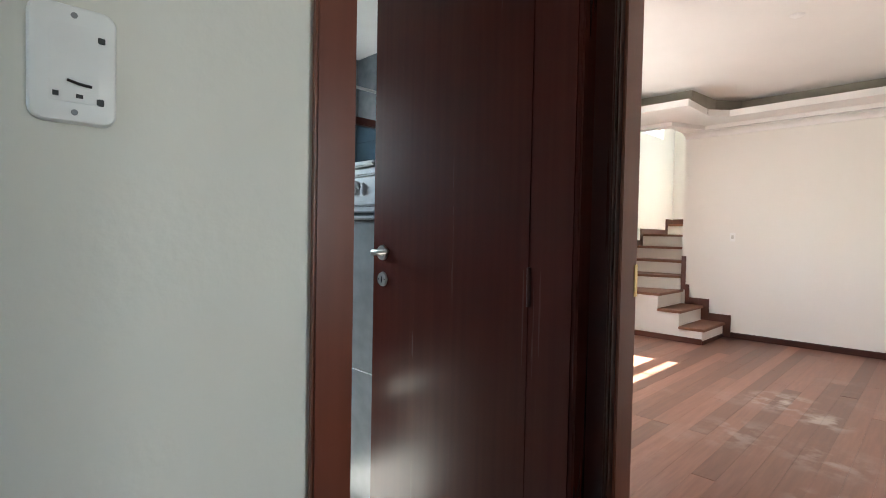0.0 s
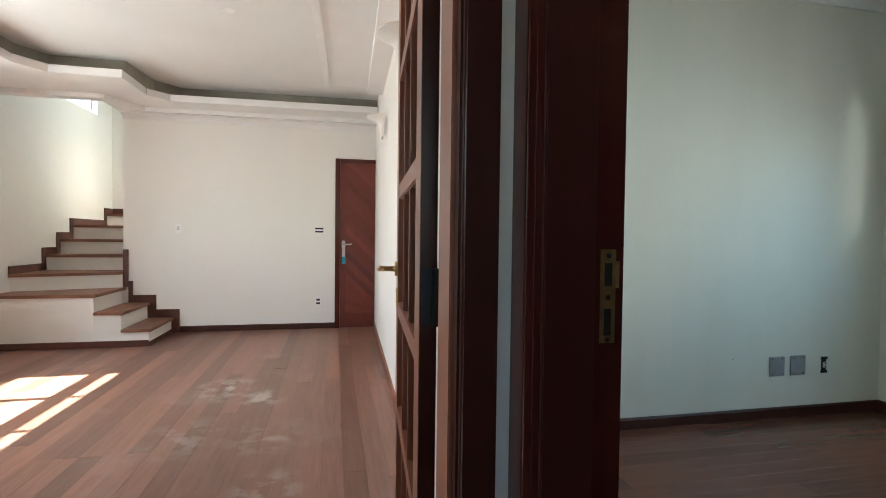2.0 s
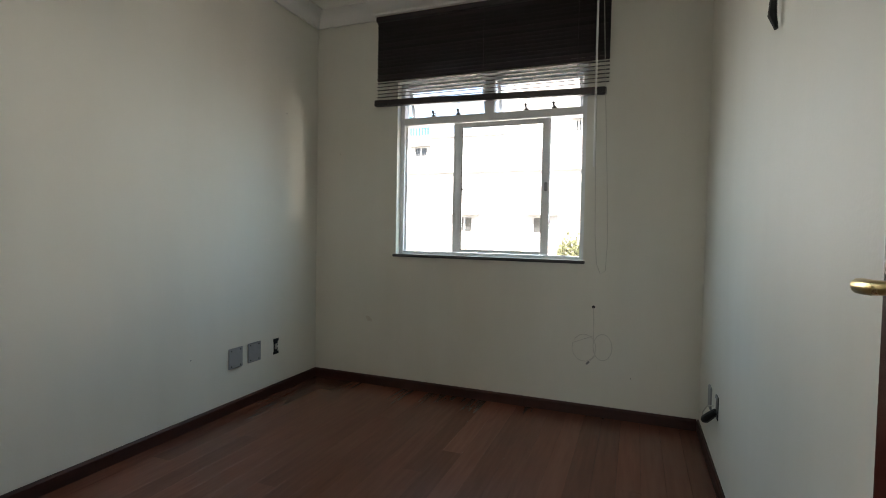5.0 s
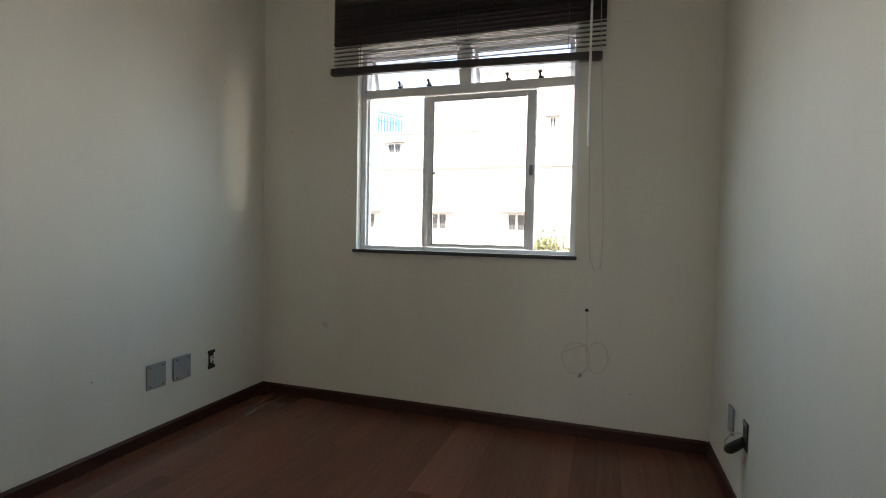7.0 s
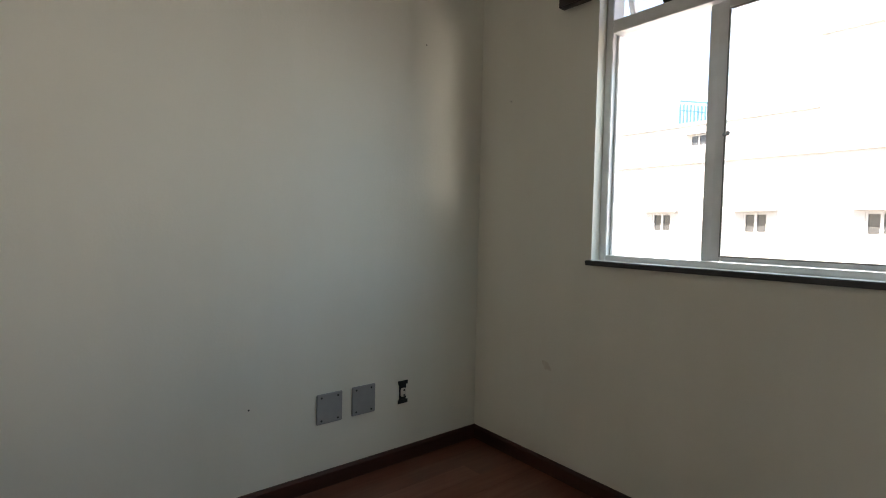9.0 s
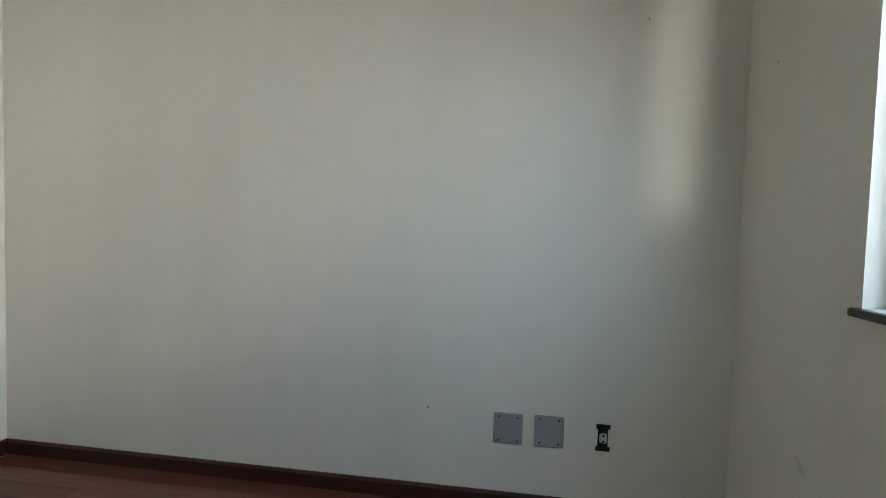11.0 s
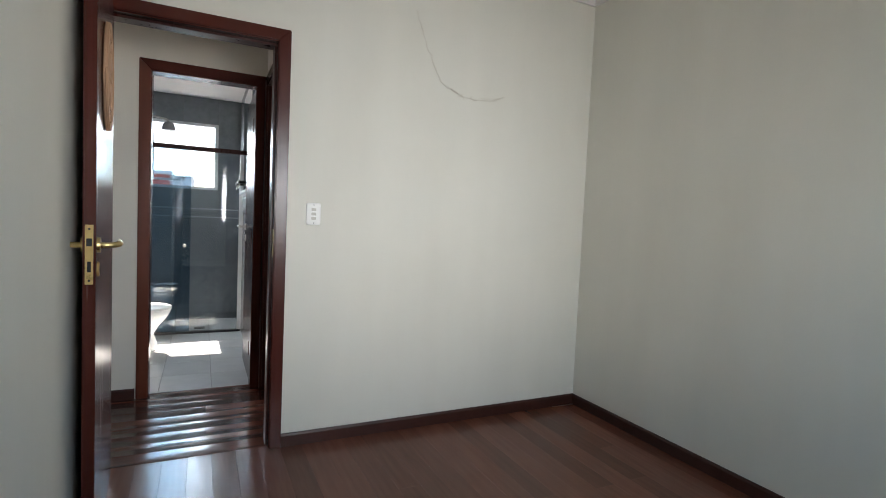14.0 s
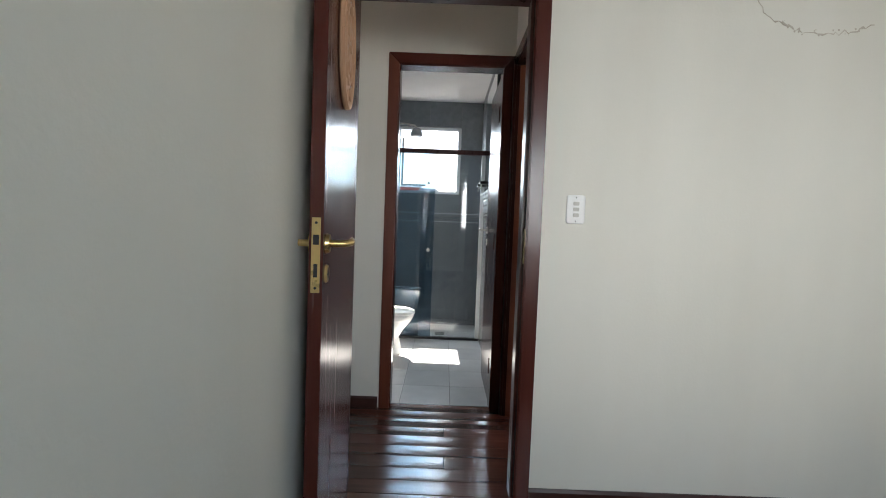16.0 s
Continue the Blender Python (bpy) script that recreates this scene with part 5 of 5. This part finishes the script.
# ---- outside the bedroom window ----
single("ground", box(-150, 400, -300, 300, -9.2, -9.0), M_GROUND, "grey street level far below the window", "ground", "structure")


def facade(name, x0, x1, y0, y1, z0, z1, openings, label, roof=None):
    """A rendered block whose west front has real window openings with frames, shades and glass."""
    b = thing(name, label, "building")
    part("front", walled("x", x0, x0 + 0.25, y0, y1, z0, z1, [(a, a + w, c, c + h) for a, w, c, h in openings]), M_FACADE, b)
    part("side", box(x0 + 0.2505, x1, y0, y0 + 0.25, z0, z1), M_FACADE, b)
    part("side", box(x0 + 0.2505, x1, y1 - 0.25, y1, z0, z1), M_FACADE, b)
    part("back", box(x1, x1 + 0.2, y0, y1, z0, z1), M_FACADE, b)
    part("roof", box(x0 - 0.15, x1 + 0.3, y0 - 0.1, y1 + 0.1, z1 + 0.001, z1 + 0.22), roof or M_FACADE, b)
    for a, w, c, h in openings:
        o = part("window", walled("x", x0 + 0.02, x0 + 0.09, a, a + w, c, c + h, [(a + 0.08, a + w / 2 - 0.05, c + 0.08, c + h - 0.08), (a + w / 2 + 0.05, a + w - 0.08, c + 0.08, c + h - 0.08)]), M_FACADE, b)
        part("pane", box(x0 + 0.11, x0 + 0.13, a + 0.001, a + w - 0.001, c + 0.001, c + h - 0.001), M_FACADE_GAP, o)
        part("lintel", box(x0 - 0.35, x0 - 0.001, a - 0.35, a + w + 0.35, c + h + 0.05, c + h + 0.13), M_FRAMEGREY, o)
    return b


row = [(9.75 + k * 4.08, 0.95, 1.15, 0.90) for k in (-6, -5, -4, -3, -2, -1, 0, 1, 2)] + [(9.75 + k * 4.08, 0.95, -2.2, 0.90) for k in (-5, -4, -3, -2, -1, 0, 1)]
facade("apartment_building", 25.0, 33.0, -18.0, 22.0, -9.0, 4.35, row, "white rendered apartment block with small grey windows")
facade("apartment_building", 42.0, 52.0, 8.5, 30.0, -9.0, 9.7, [(15.6, 1.3, 8.0, 0.9)], "taller white apartment block with a roof terrace")
facade("apartment_building", 42.03, 52.0, -36.0, 8.499, -9.0, 14.5, [(2.0, 0.5, 9.55, 1.0), (-8.0, 0.8, 9.5, 1.2)], "tall white apartment block in full sun")
house = thing("neighbouring_house", "low red-walled house beyond the bathroom window", "building")
part("wall", box(-38.0, -30.0, -11.0, -4.12, -9.0, 3.25), M_REDWALL, house)
part("roof", box(-38.3, -29.7, -11.3, -4.0, 3.251, 3.45), M_FACADE, house)
part("annex", box(-37.0, -30.2, -4.119, -2.9, -9.0, 3.25), M_FACADE, house)
rl = thing("terrace_railing", "blue painted sloping railing on a roof", "railing", m=pose(42.2, 16.8, 9.92))
for z in (0.0, 0.75):
    part("rail", extrude([(-1.2, 0.55 + z), (1.2, 1.15 + z), (1.2, 1.27 + z), (-1.2, 0.67 + z)], "x", -0.05, 0.05), M_RAILBLUE, rl)
for k in range(9):
    y = -1.14 + k * 0.285
    part("post", box(-0.045, 0.045, y - 0.06, y + 0.06, 0, 1.40 + 0.25 * y, 0.01), M_RAILBLUE, rl)
tank = thing("roof_water_tank", "grey water tank on a flat roof", "water tank", m=pose(43.4, 20.4, 9.92))
part("tank", cyl((0, 0, 0), (0, 0, 0.9), 0.8, 0.7, 20), M_PLASTIC_GREY, tank, smooth=True)
part("lid", cyl((0, 0, 0.901), (0, 0, 1.05), 0.72, 0.3, 20), M_PLASTIC_GREY, tank, smooth=True)


def tree(m):
    t = thing("street_tree", "small leafy tree in front of the white block", "tree", m=m)
    part("trunk", tube([(0, 0, 0), (0.05, 0.02, 2.5), (0.0, 0.1, 5.0), (0.1, 0.0, 8.8)], [0.22, 0.18, 0.13, 0.07], 10), M_BARK, t, smooth=True)
    rnd = random.Random(5)
    for k in range(7):
        a = k * 0.9
        part("limb", tube([(0.02, 0.05, 6.0 + 0.3 * k), (0.5 * math.cos(a), 0.5 * math.sin(a), 6.7 + 0.33 * k), (0.6 * math.cos(a), 0.6 * math.sin(a), 7.3 + 0.32 * k)], [0.07, 0.05, 0.02], 6), M_BARK, t, smooth=True)
    vs, fs = [], []
    for k in range(900):
        a, r, z = rnd.uniform(0, 6.283), 0.85 * rnd.random() ** 0.45, rnd.gauss(9.3, 0.36)
        lump = 1 + 0.35 * math.sin(3 * a + z * 2)
        c = Vector((r * lump * math.cos(a) * max(0.2, 1 - abs(z - 9.3) / 3.2), r * lump * math.sin(a) * max(0.2, 1 - abs(z - 9.3) / 3.2), z))
        u = Vector((rnd.gauss(0, 1), rnd.gauss(0, 1), rnd.gauss(0, 1))).normalized()
        w = u.orthogonal().normalized()
        i = len(vs)
        vs += [c - u * 0.11, c + w * 0.05, c + u * 0.11, c - w * 0.05]
        fs.append((i, i + 1, i + 2, i + 3))
    me = bpy.data.meshes.new("crown")
    me.from_pydata(vs, [], fs)
    me.materials.append(M_LEAF)
    cr_ = new("crown", me)
    cr_.parent = t
    return t


tree(pose(23.5, 0.35, -9.0))

# ---- boards and tiles, laid last ----
def boards(parent, material, axis, x0, x1, y0, y1, width, lengths, seed, z=0.0, tilt=0.12, joint=0.0003, cup=0.0, lift=0.0008):
    """Floor boards with bevelled edges and open joints, in courses of staggered lengths; alike boards share a mesh."""
    rnd = random.Random(seed)
    cache = {}

    def board(l, w):
        key_ = (round(l, 3), round(w, 3))
        if key_ not in cache:
            bm = bmesh.new()
            c = (0.0008 if joint > 0.0004 else 0.0002) + joint
            a, b = l / 2 - joint, w / 2 - joint
            lo = [bm.verts.new((sx * a, sy * b, -0.012)) for sx, sy in ((-1, -1), (1, -1), (1, 1), (-1, 1))]
            md = [bm.verts.new((sx * a, sy * b, -c)) for sx, sy in ((-1, -1), (1, -1), (1, 1), (-1, 1))]
            hi = [bm.verts.new((sx * (a - c), sy * (b - c), 0)) for sx, sy in ((-1, -1), (1, -1), (1, 1), (-1, 1))]
            for k in range(4):
                j = (k + 1) % 4
                bm.faces.new((lo[k], lo[j], md[j], md[k]))
                bm.faces.new((md[k], md[j], hi[j], hi[k]))
            if cup:
                # dried-out board, hollow across its width
                rows = [[bm.verts.new((sx * (a - c), (b - c) * (k / 4 - 1), -cup * (1 - (k / 4 - 1) ** 2))) for sx in (-1, 1)] for k in range(9)]
                for p, q in zip(rows, rows[1:]):
                    bm.faces.new((p[0], p[1], q[1], q[0])).smooth = True
            else:
                bm.faces.new(hi)
            cache[key_] = mesh_of("board", bm, material)
        return cache[key_]
    a0, a1, c0, c1 = (x0, x1, y0, y1) if axis == "x" else (y0, y1, x0, x1)
    n = max(1, round((c1 - c0) / width))
    w = (c1 - c0) / n
    for i in range(n):
        c, a = c0 + (i + 0.5) * w, a0
        first = True
        while a < a1 - 1e-6:
            l = rnd.choice(lengths) * (rnd.choice((0.55, 0.8, 1.0)) if first else 1)
            first = False
            if a + l > a1 - 0.25:
                l = a1 - a
            ob = new("board", board(l, w))
            ob.parent = parent
            turn = 0 if axis == "x" else 90
            at = (a + l / 2, c) if axis == "x" else (c, a + l / 2)
            ob.matrix_basis = pose(*at, z + cup * 0.6 + rnd.uniform(-lift, 0.75 * lift), rnd.uniform(-tilt, tilt), 0, turn)
            a += l


fb, fh, fl = bpy.data.objects["floor_bedroom"], bpy.data.objects["floor_hall"], bpy.data.objects["floor_living"]
boards(fb, M_FLOOR_BED, "x", HALL_E + 0.10, BX, BS, 0.0, 0.110, (1.2, 1.8, 2.4), 3, tilt=0.06, lift=0.0001, joint=0.00015)
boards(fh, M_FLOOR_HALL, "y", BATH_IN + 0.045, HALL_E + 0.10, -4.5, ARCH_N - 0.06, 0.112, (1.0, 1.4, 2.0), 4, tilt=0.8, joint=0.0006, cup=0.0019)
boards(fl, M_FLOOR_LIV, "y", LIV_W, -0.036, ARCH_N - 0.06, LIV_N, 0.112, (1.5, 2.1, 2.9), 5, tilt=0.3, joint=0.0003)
boards(fl, M_FLOOR_LIV, "y", -0.036, 0.085, 0.125, LIV_N, 0.112, (1.5, 2.1), 6)


def tiles(parent, name, material, m, nu, nv, su, sv, thick, gap=0.003, skip=None):
    """A field of tiles in the plane of m (x along, y up), each with a small arris."""
    bm = bmesh.new()
    c = 0.0015
    lo = [bm.verts.new((sx * (su / 2 - gap / 2), sy * (sv / 2 - gap / 2), 0)) for sx, sy in ((-1, -1), (1, -1), (1, 1), (-1, 1))]
    md = [bm.verts.new((v.co.x, v.co.y, thick - c)) for v in lo]
    hi = [bm.verts.new((v.co.x - math.copysign(c, v.co.x), v.co.y - math.copysign(c, v.co.y), thick)) for v in lo]
    for k in range(4):
        j = (k + 1) % 4
        bm.faces.new((lo[k], lo[j], md[j], md[k]))
        bm.faces.new((md[k], md[j], hi[j], hi[k]))
    bm.faces.new(hi)
    me = mesh_of(name, bm, material)
    for i in range(nu):
        for j in range(nv):
            if skip and skip(i, j):
                continue
            ob = new(name, me)
            ob.parent = parent
            ob.matrix_basis = m @ pose((i + 0.5) * su, (j + 0.5) * sv, 0)


fbath = bpy.data.objects["floor_bathroom"]
tiles(fbath, "tile", M_FLOORTILE, pose(BATH_IN + 0.035, -3.275, -0.008, 0, 0, 90), 4, 7, 0.3275, 0.36, 0.0085)
wn_, ww_, ws_ = bpy.data.objects["wall_bath_north"], bpy.data.objects["wall_bath_west"], bpy.data.objects["wall_bath_south"]
ROWS = ((0.0, 0.066), (0.066, 0.600), (0.666, 0.566), (1.232, 0.636), (1.868, 0.636))
for zz, h in ROWS:
    tiles(wn_, "tile", M_TILE, pose(BATH_W, BATH_N + 0.008, zz, 90, 0, 0), 8, 1, 0.3067, h, 0.0085)
    tiles(ws_, "tile", M_TILE, pose(BATH_IN, BATH_S - 0.008, zz, 90, 0, 180), 8, 1, 0.3067, h, 0.0085)
    # west wall, around its window
    tiles(ww_, "tile", M_TILE, pose(BATH_W - 0.008, -2.22, zz, 90, 0, 90), 1, 1, 0.23, h, 0.0085)
    tiles(ww_, "tile", M_TILE, pose(BATH_W - 0.008, BATH_S, zz, 90, 0, 90), 1, 1, 0.22, h, 0.0085)
for zz, h in ROWS[:3] + ((1.232, 0.248), (2.218, 0.282)):
    tiles(ww_, "tile", M_TILE, pose(BATH_W - 0.008, -2.93, zz, 90, 0, 90), 2, 1, 0.355, h, 0.0085)
single("bath_border_strip", box(BATH_W + 0.0008, BATH_W + 0.006, BATH_S, BATH_N, 1.165, 1.175, 0.001), M_BAND, "thin pewter-coloured border strip on grey tiles", "tile border", "structure")
single("bath_border_strip", box(BATH_W + 0.0008, BATH_W + 0.006, BATH_S, BATH_N, 1.255, 1.268, 0.001), M_BAND, "thin pewter-coloured border strip on grey tiles", "tile border", "structure")
